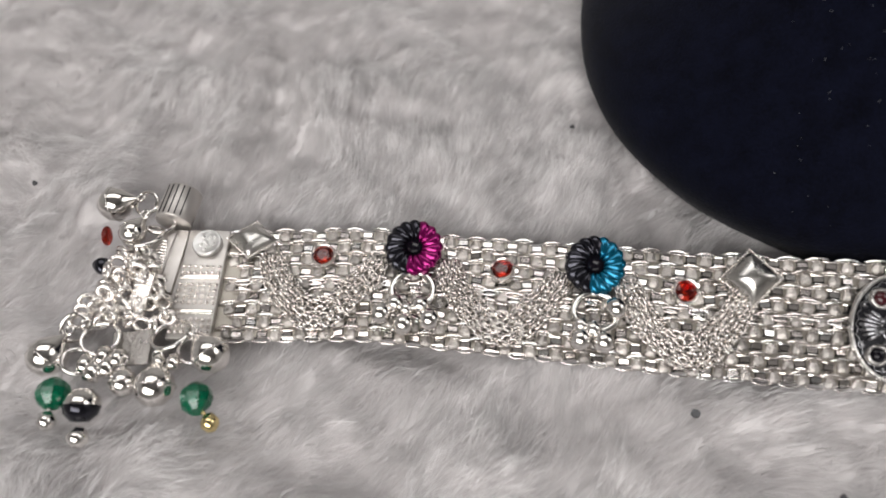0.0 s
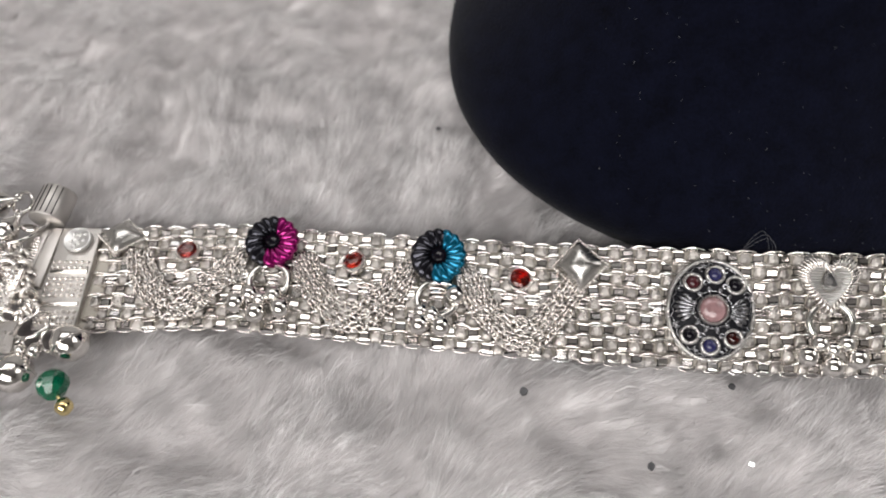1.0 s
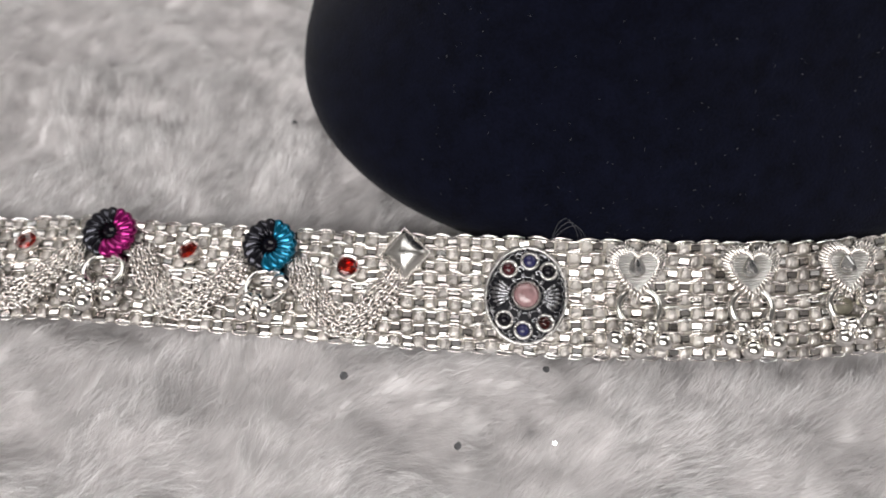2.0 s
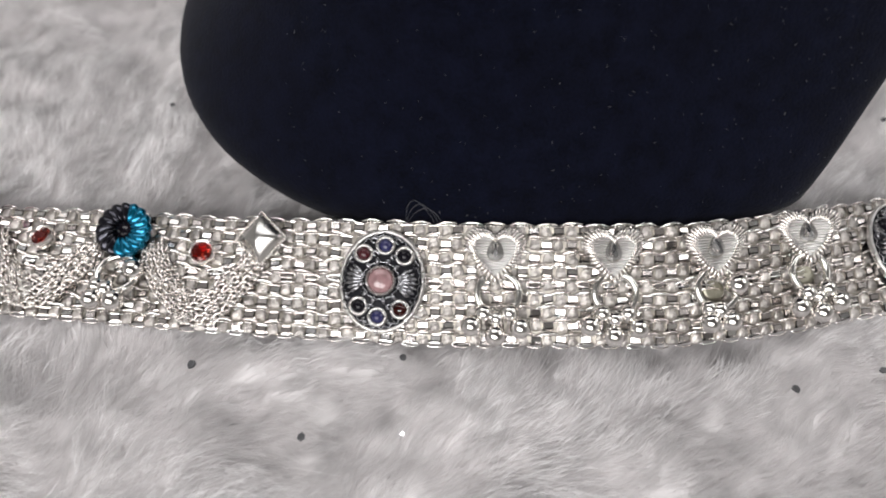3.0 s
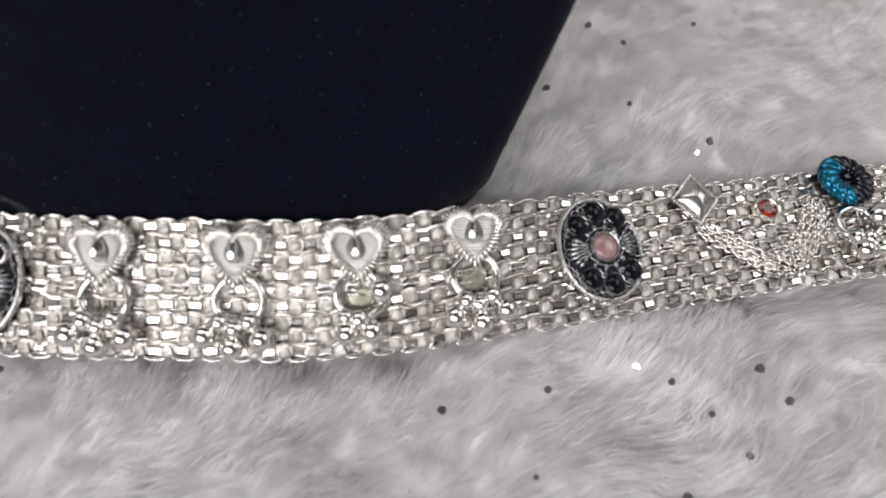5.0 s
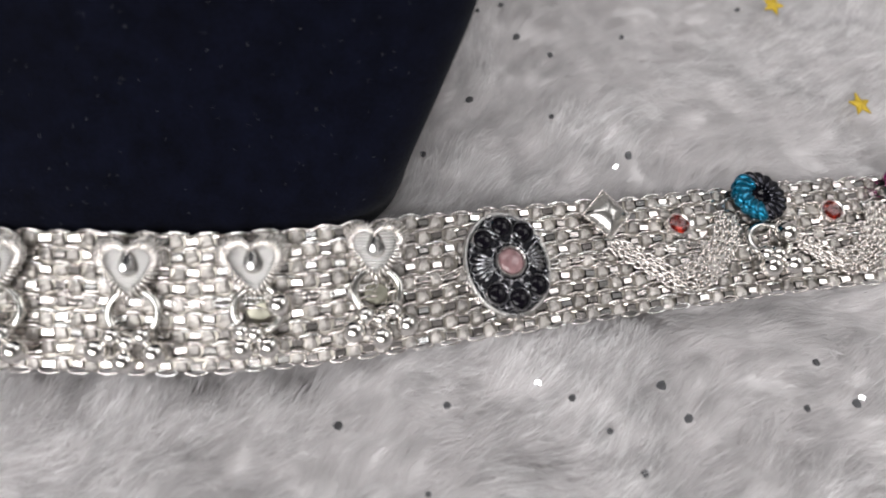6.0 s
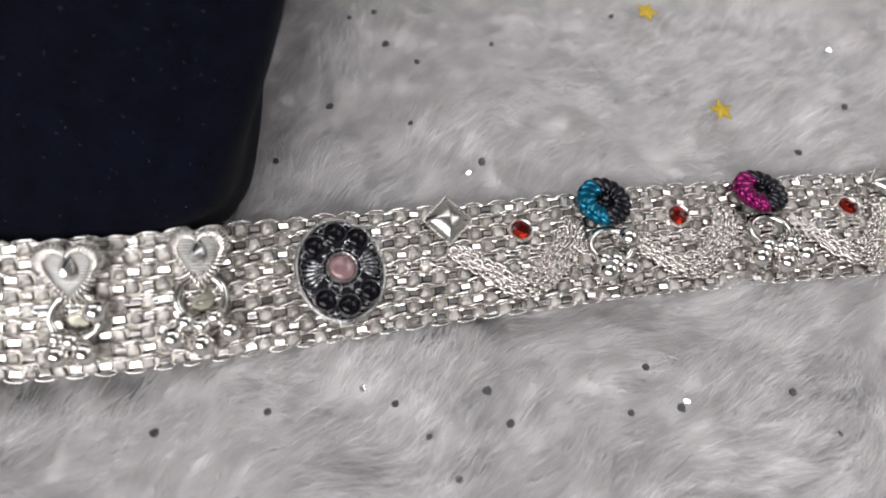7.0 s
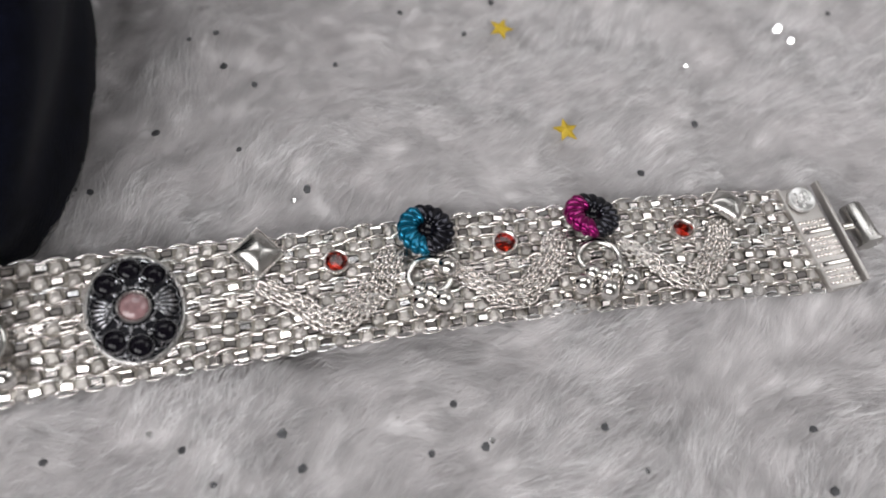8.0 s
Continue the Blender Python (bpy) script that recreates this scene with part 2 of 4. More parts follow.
def box(bm, centre, size, bevel=0.0):
    made = bmesh.ops.create_cube(bm, size=1.0, matrix=Matrix.LocRotScale(centre, None, size))
    if bevel:
        edges = {e for v in made["verts"] for e in v.link_edges}
        bmesh.ops.bevel(bm, geom=list(edges), offset=bevel, segments=2, affect="EDGES", profile=0.6)
    return bm


def shape():
    return bmesh.new()


# ---- the band's course: lower edge, height and lean along its length ----
BAND_W = 16.3
_u = np.linspace(-150, 165, 631)


def _smooth(keys, values, width=13):
    v = np.interp(_u, keys, values)
    k = np.hanning(2 * width + 1)
    return np.convolve(np.pad(v, width, mode="edge"), k / k.sum(), mode="valid")


_yb = _smooth((-125, -96, -75, -53, -24, 6, 21, 35, 50, 64, 83, 110, 140), (0.0, 0.2, -2.5, -5.5, -8.5, -9.7, -8.4, -6.1, -3.6, -1.5, 1.2, 3.6, 4.8))
_zb = _smooth((-118, -75, -53, 0, 20, 65, 140), (-0.1, 0.2, 0.8, 0.8, 0.3, 0.0, 0.1))
_lean = _smooth((-118, -96, -76, -53, -36, -24, -8, 12, 24, 34, 43, 65, 90), (3, 5, 8, 12.5, 22, 29, 34, 35, 32, 22, 15, 6, 3))


def band_point(u, w, h=0.0):
    """A point of the band: u along it, w across from its lower edge, h above its face."""
    a = math.radians(float(np.interp(u, _u, _lean)))
    return Vector((u, float(np.interp(u, _u, _yb)) + w * math.cos(a) - h * math.sin(a), float(np.interp(u, _u, _zb)) + w * math.sin(a) + h * math.cos(a)))


def band_axes(u, w):
    t = (band_point(u + 0.5, w) - band_point(u - 0.5, w)).normalized()
    up = band_point(u, w + 0.5) - band_point(u, w - 0.5)
    n = t.cross(up).normalized()
    return t, n.cross(t), n


def on_band(u, w, h=0.0, turn=0.0, pitch=0.0, roll=0.0):
    """The pose of a thing fixed to the band: its x along the band, y across it, z off its face."""
    t, up, n = band_axes(u, w)
    p = band_point(u, w, h) * MM
    return Matrix.Translation(p) @ Matrix((t, up, n)).transposed().to_4x4() @ pose(0, 0, 0, pitch, roll, turn)


# ---- the room: an unseen shell added for bounce light and reflections ----
def slab(name, centre, size, mat, label, category):
    bm = shape()
    box(bm, [c / MM for c in centre], [s / MM for s in size])
    return tagged(part(name, bm, mat, smooth=False), label, category, kind="structure")


slab("floor", (0, 0, -0.79), (3.6, 3.6, 0.06), TABLE, "plain brown floor closing the unseen room shell", "floor")
slab("ceiling", (0, 0, 1.75), (3.6, 3.6, 0.06), CEILING, "plain grey ceiling of the unseen room, added for reflections", "ceiling")
slab("wall_north", (0, 1.83, 0.48), (3.6, 0.06, 2.6), WALL, "plain pale wall of the unseen room, added for reflections", "wall")
slab("wall_south", (0, -1.83, 0.48), (3.6, 0.06, 2.6), WALL, "plain pale wall of the unseen room, added for reflections", "wall")
slab("wall_east", (1.83, 0, 0.48), (0.06, 3.6, 2.6), WALL, "plain pale wall of the unseen room, added for reflections", "wall")
slab("wall_west", (-1.83, 0, 0.48), (0.06, 3.6, 2.6), WALL, "plain pale wall of the unseen room, added for reflections", "wall")
table = slab("table_top", (0, 0.1, -0.027), (1.3, 0.9, 0.03), TABLE, "plain laminate table top under the fur rug", "table")
for x, y in ((-600, -300), (600, -300), (-600, 500), (600, 500)):
    bm = shape()
    box(bm, (x, y, -401), (45, 45, 718), 3)
    part("leg", bm, TABLE, table, smooth=False)

# ---- the fur rug ----


def value_field(cells, seed):
    """A smooth random field over the rug, as a function of x and y in millimetres; cells is the size of one swell."""
    grid = np.random.default_rng(seed).random((96, 96)) * 2 - 1

    def field(x, y):
        gx, gy = np.asarray(x) / cells + 48.0, np.asarray(y) / cells + 48.0
        ix, iy = np.floor(gx).astype(int), np.floor(gy).astype(int)
        fx, fy = gx - ix, gy - iy
        fx, fy = fx * fx * (3 - 2 * fx), fy * fy * (3 - 2 * fy)
        g = lambda a, b: grid[a % 96, b % 96]
        return (g(ix, iy) * (1 - fx) + g(ix + 1, iy) * fx) * (1 - fy) + (g(ix, iy + 1) * (1 - fx) + g(ix + 1, iy + 1) * fx) * fy

    return field


wisps = value_field(14, 8)
swell, tuft, small, flow_wide, flow_fine = value_field(34, 1), value_field(8, 2), value_field(3.2, 6), value_field(38, 3), value_field(11, 4)


def pile_height(x, y):
    h = 0.8 * swell(x, y) + 2.3 * tuft(x, y) + 1.1 * small(x, y) - 2.0
    # pressed flat where the anklet lies on it
    across = np.asarray(y) - np.interp(x, _u, _yb)
    inside = np.clip(np.minimum(across - 0.6, 16.4 - across) / 2.5, 0, 1) * (np.abs(np.asarray(x) - 8) < 132)
    return h * (1 - inside) + np.minimum(h, -2.6) * inside


def fur_rug():
    # the backing: one rolling sheet
    xs = np.concatenate([np.linspace(-450, -175, 40)[:-1], np.linspace(-175, 180, 480), np.linspace(180, 450, 40)[1:]])
    ys = np.concatenate([np.linspace(-260, -45, 32)[:-1], np.linspace(-45, 100, 200), np.linspace(100, 420, 44)[1:]])
    nx, ny = len(xs), len(ys)
    X, Y = np.meshgrid(xs, ys)
    Z = pile_height(X, Y) - 0.9
    verts = np.stack([X, Y, Z], -1).reshape(-1, 3) * MM
    i = np.arange(ny - 1)[:, None] * nx + np.arange(nx - 1)[None, :]
    faces = np.stack([i, i + 1, i + nx + 1, i + nx], -1).reshape(-1, 4)
    me = bpy.data.meshes.new("fur_rug")
    me.from_pydata(verts.tolist(), [], faces.tolist())
    me.polygons.foreach_set("use_smooth", [True] * len(me.polygons))
    me.materials.append(FUR_BASE)
    rug = linked("fur_rug", me)
    tagged(rug, "white shaggy faux fur rug spread over the table", "rug", kind="structure")
    return rug


def fur_pile(rug, name, count, box_, seed, width, mat, lift=0.0, patchy=False, cell=4.0):
    """Matted strands that rise from the backing, bend over and lie along the lay of the pile."""
    rng = np.random.default_rng(seed)
    x0, y0, x1, y1 = box_
    x, y = rng.uniform(x0, x1, count), rng.uniform(y0, y1, count)
    # none under the bust
    keep = ((x + 15) / 40) ** 4 + ((y - 55) / 40) ** 4 > 1
    if patchy:
        keep &= wisps(x, y) + 0.6 * tuft(x, y) > rng.normal(0.08, 0.12, count)
    x, y = x[keep], y[keep]
    count = len(x)
    angle = 0.42 + 0.75 * flow_wide(x, y) + 0.7 * flow_fine(x, y) + rng.normal(0, 0.13, count)
    length = rng.uniform(2.4, 5.6, count)
    # strands draw together into locks
    row = np.floor(y / cell)
    shift = 0.5 * cell * (row % 2)
    cx, cy = (np.floor((x - shift) / cell) + 0.5) * cell + shift, (row + 0.5) * cell
    jx = (np.modf(np.abs(np.sin(cx * 12.9898 + cy * 78.233)) * 43758.5)[0] - 0.5) * 1.5 * cell
    jy = (np.modf(np.abs(np.sin(cx * 39.346 + cy * 11.135)) * 24634.6)[0] - 0.5) * 1.5 * cell
    pull = rng.uniform(0.6, 0.95, count) if patchy else rng.uniform(0.3, 0.85, count)
    lock = np.modf(np.abs(np.sin(cx * 5.71 + cy * 93.17)) * 1733.7)[0] - 0.5
    steps = 3
    pts = np.empty((count, steps, 3))
    top = pile_height(x, y) + rng.normal(0.5, 0.6, count) + 0.8 * lock + lift
    bend = 0.3 * small(x, y) + rng.normal(0, 0.14, count)
    for k in range(steps):
        s = k / (steps - 1)
        a = angle + bend * s
        px, py = x + np.cos(a) * length * s, y + np.sin(a) * length * s
        px = px + (cx + jx - x) * pull * s
        py = py + (cy + jy - y) * pull * s
        rise = 1 - (1 - min(1.0, s * 1.7)) ** 2
        pts[:, k] = np.stack([px, py, (pile_height(px, py) - 1.4) * (1 - rise) + (top * (1 - s) + (pile_height(px, py) + 0.35 + 0.9 * lock + lift) * s) * rise - 0.5 * max(0, s - 0.6)], -1)
    d = np.stack([-np.sin(angle), np.cos(angle), rng.normal(0, 0.5, count)], -1)
    d /= np.linalg.norm(d, axis=1, keepdims=True)
    taper = np.array([1.0, 0.95, 0.15]) * width
    left = pts - d[:, None, :] * taper[None, :, None] / 2
    right = pts + d[:, None, :] * taper[None, :, None] / 2
    verts = np.stack([left, right], 2).reshape(-1, 3) * MM
    base = np.arange(count)[:, None] * steps * 2
    k = np.arange(steps - 1)[None, :] * 2
    q = np.stack([base + k, base + k + 1, base + k + 3, base + k + 2], -1).reshape(-1, 4)
    me = bpy.data.meshes.new(name)
    me.vertices.add(len(verts))
    me.vertices.foreach_set("co", verts.ravel())
    me.loops.add(q.size)
    me.loops.foreach_set("vertex_index", q.ravel().astype(np.int32))
    me.polygons.add(len(q))
    me.polygons.foreach_set("loop_start", np.arange(0, q.size, 4, dtype=np.int32))
    me.polygons.foreach_set("use_smooth", [True] * len(q))
    me.update()
    me.materials.append(mat)
    return tagged(linked(name, me, rug), kind="stuff")


rug = fur_rug()
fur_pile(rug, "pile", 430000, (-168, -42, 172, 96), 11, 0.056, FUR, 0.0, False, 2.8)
fur_pile(rug, "pile", 170000, (-168, -42, 172, 96), 13, 0.07, FUR_HIGHLIGHT, 0.45, True, 2.0)
fur_pile(rug, "pile", 30000, (-330, -150, 330, 250), 12, 0.22, FUR)


# ---- the velvet display bust ----
def bust_level(z):
    """Left, right, front, back of the bust at a height, and where its sides are widest."""
    keys = (-4, 0, 6, 10, 15, 22, 30, 45, 70, 100)
    pick = lambda v: float(np.mean([np.interp(z + d, keys, v) for d in (-4, -2.5, -1, 0, 1, 2.5, 4)]))
    return (pick((-55, -61.3, -63.9, -62.4, -58.7, -53.3, -48, -39, -28, -22)), pick((29, 31.3, 31, 31.2, 33.4, 36.8, 39.6, 41.6, 29, 18)),
            pick((10, 6.0, 4.4, 4.9, 8.0, 13.6, 17.0, 22, 30, 36)), pick((100, 100, 99, 98, 97, 95, 93, 88, 78, 72)),
            pick((47, 47, 47, 48, 49, 50, 50, 50, 52, 54)), pick((30, 30, 27, 24, 24, 26, 27, 34, 48, 54)))


def display_bust():
    bm = shape()
    rings, seg = [], 96
    for z in (-4, -2, 0, 2, 4, 6, 8, 10, 12.5, 15, 18, 22, 26, 30, 37, 45, 57, 70, 85, 96, 100):
        xl, xr, yf, yb, yl, yr = bust_level(z)
        xm = -6.0
        grow = 1.0 if z < 90 else (0.93 if z < 98 else 0.75)
        ring = []
        for i in range(seg):
            a = 2 * math.pi * i / seg
            c, s = math.cos(a), math.sin(a)
            rx, n1 = (xr - xm, (4.0 if z < 8 else 5.0) if s < 0 else 1.9) if c > 0 else (xm - xl, 2.15)
            ym = yr if c > 0 else yl
            ym = ym + (0.5 * (yl + yr) - ym) * (1 - abs(c)) ** 2
            ry = ym - yf if s < 0 else yb - ym
            x = xm + math.copysign(abs(c) ** (2 / n1), c) * rx * grow
            y = ym + math.copysign(abs(s) ** (2 / n1), s) * ry * grow
            ring.append(bm.verts.new((x, y, z)))
        rings.append(ring)
    for a, b in zip(rings, rings[1:]):
        for i in range(seg):
            bm.faces.new((a[i], a[(i + 1) % seg], b[(i + 1) % seg], b[i]))
    bm.faces.new(rings[0][::-1])
    bm.faces.new(rings[-1])
    return tagged(part("display_bust", bm, VELVET), "dark navy velvet jewellery display bust standing on the fur rug", "display stand")


display_bust()

# ---- the anklet ----
anklet = tagged(new("anklet"), "wide silver mesh anklet with coloured stones lying open on fur", "anklet")
rng = random.Random(7)
PITCH, ROWS_ACROSS = 3.3, 9
U0, U1 = -115.0, 132.8


def link_shape():
    """A frosted knuckle, round below and drawn in to a neck, under a thin bright lens-shaped wire."""
    bm = shape()
    loops = []
    for y, half, top in ((-0.92, 0.5, -0.16), (-0.84, 0.6, 0.02), (-0.55, 0.7, 0.13), (-0.2, 0.66, 0.14), (0.08, 0.54, 0.09), (0.28, 0.46, 0.04), (0.7, 0.42, 0.0)):
        loops.append([bm.verts.new((half * x, y, -0.5 + (top + 0.5) * z)) for x, z in ((-1, 0.0), (-0.98, 0.85), (-0.84, 0.98), (0.0, 1.0), (0.84, 0.98), (0.98, 0.85), (1, 0.0))])
    for a, b in zip(loops, loops[1:]):
        for i in range(6):
            bm.faces.new((a[i], a[i + 1], b[i + 1], b[i]))
    bm.faces.new(loops[0])
    bm.faces.new(loops[-1])
    body = len(bm.faces)
    arc = [(x, 0.62 + 0.24 * math.cos(x * 1.15), 0.3 - 0.13 * x * x) for x in (-1.5, -1.05, -0.45, 0.45, 1.05, 1.5)]
    tube(bm, arc, [0.06, 0.12, 0.17, 0.17, 0.12, 0.06], 6)
    tube(bm, [(-1.1, 0.5, -0.02), (-0.4, 0.46, 0.12), (0.4, 0.46, 0.12), (1.1, 0.5, -0.02)], 0.06, 5)
    bm.faces.ensure_lookup_table()
    for f in bm.faces[body:]:
        f.material_index = 1
    return bm


def link_sites():
    count = int((U1 - U0) / PITCH)
    for j in range(ROWS_ACROSS):
        for i in range(count):
            yield U0 + (i + (0.5 if j % 2 else 0.0) + 0.35) * PITCH, 0.95 + j * 1.8, j


def link_pose(u, w):
    return on_band(u + rng.uniform(-0.17, 0.17), w + rng.uniform(-0.11, 0.11), rng.uniform(-0.09, 0.08), rng.uniform(-6, 6), rng.uniform(-8, 8) + 0.5 * lean(u), rng.uniform(-9, 9))


def lean(u):
    """Forward tip past u 34, fitted so the camera sees fewer lamp reflections."""
    return 13.0 * min(1.0, max(0.0, (u - 34) / 22))


def joined(name, mesh, poses, mat, parent):
    """Many alike pieces in one mesh, each at its pose."""
    co = np.empty(len(mesh.vertices) * 3)
    mesh.vertices.foreach_get("co", co)
    co = np.c_[co.reshape(-1, 3), np.ones(len(mesh.vertices))]
    polys = [tuple(p.vertices) for p in mesh.polygons]
    slots = [p.material_index for p in mesh.polygons]
    verts, faces = [], []
    for k, m in enumerate(poses):
        verts += (co @ np.array(m).T)[:, :3].tolist()
        faces += [tuple(v + k * len(co) for v in p) for p in polys]
    me = bpy.data.meshes.new(name)
    me.from_pydata(verts, [], faces)
    me.polygons.foreach_set("use_smooth", [len(mat) > 1] * len(me.polygons))
    for one in mat:
        me.materials.append(one)
    me.polygons.foreach_set("material_index", slots * len(poses))
    return tagged(linked(name, me, parent), kind="stuff")


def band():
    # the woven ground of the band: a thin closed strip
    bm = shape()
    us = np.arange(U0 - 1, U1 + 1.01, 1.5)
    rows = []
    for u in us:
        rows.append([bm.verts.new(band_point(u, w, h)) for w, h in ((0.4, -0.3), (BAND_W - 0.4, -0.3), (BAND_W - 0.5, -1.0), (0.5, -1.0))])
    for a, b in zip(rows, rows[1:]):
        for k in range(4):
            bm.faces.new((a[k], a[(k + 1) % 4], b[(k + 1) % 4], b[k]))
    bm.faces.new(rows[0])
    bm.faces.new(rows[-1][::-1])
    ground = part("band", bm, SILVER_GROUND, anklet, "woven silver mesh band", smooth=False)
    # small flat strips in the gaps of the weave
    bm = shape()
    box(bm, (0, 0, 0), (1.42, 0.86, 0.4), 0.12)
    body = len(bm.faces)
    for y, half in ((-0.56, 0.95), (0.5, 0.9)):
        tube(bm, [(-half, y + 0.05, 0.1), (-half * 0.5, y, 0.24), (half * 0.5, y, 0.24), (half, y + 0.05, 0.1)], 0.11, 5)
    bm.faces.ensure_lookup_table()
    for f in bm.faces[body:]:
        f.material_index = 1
    me = part("strip", bm, STRIP_DARK, ground, smooth=False)
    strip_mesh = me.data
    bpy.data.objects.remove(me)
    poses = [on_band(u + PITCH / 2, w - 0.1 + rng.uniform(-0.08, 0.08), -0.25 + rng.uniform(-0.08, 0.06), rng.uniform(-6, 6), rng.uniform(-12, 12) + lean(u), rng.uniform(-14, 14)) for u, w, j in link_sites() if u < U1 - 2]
    joined("strip", strip_mesh, poses, (STRIP_DARK, SILVER_STUD), ground)
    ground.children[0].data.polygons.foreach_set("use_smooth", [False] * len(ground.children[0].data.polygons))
    # flat wire loops along the lower edge and the middle seam
    bm = shape()
    tube(bm, [(1.25 * math.cos(q), 0.36 * math.sin(q), -0.12 * math.cos(q) ** 2) for q in (2 * math.pi * i / 12 for i in range(12))], 0.13, 5, closed=True)
    ob = part("edge_loop", bm, SILVER_STUD, ground)
    loop_mesh = ob.data
    bpy.data.objects.remove(ob)
    count = int((U1 - U0) / PITCH)
    poses = [on_band(U0 + (i + 0.85) * PITCH, 0.1, -0.15, rng.uniform(-3, 3)) for i in range(count)]
    poses += [on_band(U0 + (i + 0.85) * PITCH, 0.95 + 4 * 1.8 + rng.uniform(-0.1, 0.1), 0.1, rng.uniform(-4, 4)) for i in range(count)]
    joined("edge_loop", loop_mesh, poses, (SILVER_STUD, SILVER_STUD), ground)
    # the links: those on the middle of the band one by one
    first = part("link", link_shape(), SILVER_FROST, ground)
    first.data.materials.append(SILVER_STUD)
    mesh, rest, used = first.data, [], False
    for u, w, j in link_sites():
        m = link_pose(u, w)
        if -42 < u < 53:
            if not used:
                first.matrix_basis, used = m, True
            else:
                linked("link", mesh, ground, m=m)
        else:
            rest.append(m)
    joined("link", mesh, rest, (SILVER_FROST, SILVER_STUD), ground)
    return ground


band()


def chain_strand(points, parent, name="chain_strand"):
    """A fine foxtail chain: small oval rings, tilted in turn, set close along points."""
    bm = shape()
    pts = [Vector(p) for p in points]
    step, dist, k = 0.8, 0.0, 0
    for a, b in zip(pts, pts[1:]):
        seg = (b - a).length
        t = (b - a).normalized()
        side = t.orthogonal().normalized() if abs(t.z) > 0.9 else t.cross(Vector((0, 0, 1))).normalized()
        up = side.cross(t)
        while dist < seg:
            c = a + t * dist + up * rng.uniform(-0.06, 0.06)
            turn = math.radians(28 if k % 2 else -28) + rng.uniform(-0.2, 0.2)
            s2 = side * math.cos(turn) + up * math.sin(turn)
            tube(bm, [c + t * 0.64 * math.cos(q) + s2 * 0.4 * math.sin(q) for q in (2 * math.pi * i / 8 for i in range(8))], 0.17, 5, closed=True)
            dist += step
            k += 1
        dist -= seg
    return part(name, bm, SILVER_CHAIN, parent)


def along(corners, n):
    """n places at even steps of a rounded line through corners."""
    p = np.array(corners, float)
    d = np.r_[0, np.cumsum(np.hypot(*np.diff(p, axis=0).T))]
    fine = np.linspace(0, d[-1], 121)
    xy = np.c_[np.interp(fine, d, p[:, 0]), np.interp(fine, d, p[:, 1])]
    k = np.hanning(19)[1:-1] / np.hanning(19).sum()
    for c in (0, 1):
        xy[:, c] = np.convolve(np.pad(xy[:, c], 8, mode="reflect", reflect_type="odd"), k, mode="valid")
    return xy[np.linspace(0, 120, n).astype(int)]


# inner and outer line of a chain garland round the red stone it hangs under; the beads' side is the wider one
BOW_IN = ((-5.6, 0.6), (-4.9, -1.6), (-3.0, -4.4), (-0.8, -6.0), (0.8, -5.8), (3.0, -3.6), (5.6, -0.8), (6.6, 0.8))
BOW_OUT = ((-8.3, 0.4), (-7.9, -2.6), (-6.0, -6.0), (-2.8, -9.2), (0.5, -10.0), (2.6, -8.5), (5.6, -5.4), (8.2, -1.6), (8.6, -0.4))
BOW_WIDE_IN = ((6.2, 0.4), (5.6, -1.4), (3.8, -4.0), (1.2, -6.0), (-1.6, -6.1), (-4.8, -3.9), (-8.3, -1.2))
BOW_WIDE_OUT = ((8.8, 0.2), (8.4, -2.4), (7.0, -4.9), (4.3, -7.8), (1.5, -9.2), (-1.0, -8.9), (-5.5, -5.7), (-10.4, -1.8))


def garland(u, w, inner, outer, wide=1.0, strands=6):
    """Strands of fine chain hung in a bow across the band."""
    n = 34
    a, b = along(inner, n), along(outer, n)
    for k in range(strands):
        f = k / (strands - 1)
        pts = []
        for i in range(n):
            x, y = a[i] * (1 - f) + b[i] * f
            sway = 0.16 * math.sin(i * 0.9 + k * 2.1)
            pts.append(band_point(u + wide * x, max(0.5, min(w + y + sway, 15.6)), 0.55 + 0.15 * math.sin(i * 0.55 + k * 2.6) + 0.15 * math.sin(math.pi * f)))
        chain_strand(pts, anklet)


for u, w, inner, outer, wide in ((-54.5, 10.5, BOW_IN, BOW_OUT, 1.0), (-77.5, 11.0, BOW_IN, BOW_OUT, 1.02), (-101.5, 11.2, BOW_IN, BOW_OUT, 1.0),
                                 (67.2, 11.0, BOW_WIDE_IN, BOW_WIDE_OUT, 0.96), (89.7, 10.7, BOW_WIDE_IN, BOW_WIDE_OUT, 0.92), (113.8, 10.6, BOW_WIDE_IN, BOW_WIDE_OUT, 0.86)):
    garland(u, w, inner, outer, wide)


def drop_charm(u, w, spots, r=1.42, ring_r=2.75):
    """A wire ring with polished balls hung from it in a bunch."""
    bm = shape()
    tube(bm, ring_points(ring_r, ring_r * 0.95, 28), 0.5, 8, closed=True)
    ring = part("ring", bm, RING, anklet, m=on_band(u, w - 0.3, 1.15, 0, -6))
    for du, dw, size in spots:
        bm = shape()
        ball(bm, (0, 0, 0), r * size, 16, 11)
        part("ball", bm, SILVER_POLISHED, ring, m=at(du, dw, 0.75, rng.uniform(-30, 30), 0, rng.uniform(-40, 40)))
    return ring


BUNCH = ((-3.5, -4.2, 1.0), (-0.4, -5.4, 1.0), (2.8, -4.4, 1.0), (-1.9, -2.6, 0.85), (1.4, -2.5, 0.85), (-0.3, -3.3, 0.75))
BUNCH_SIDE = ((2.4, 0.4, 1.05), (-1.9, -4.2, 1.0), (1.0, -4.2, 1.0), (-0.4, -2.7, 0.85), (-1.9, -2.3, 0.75))


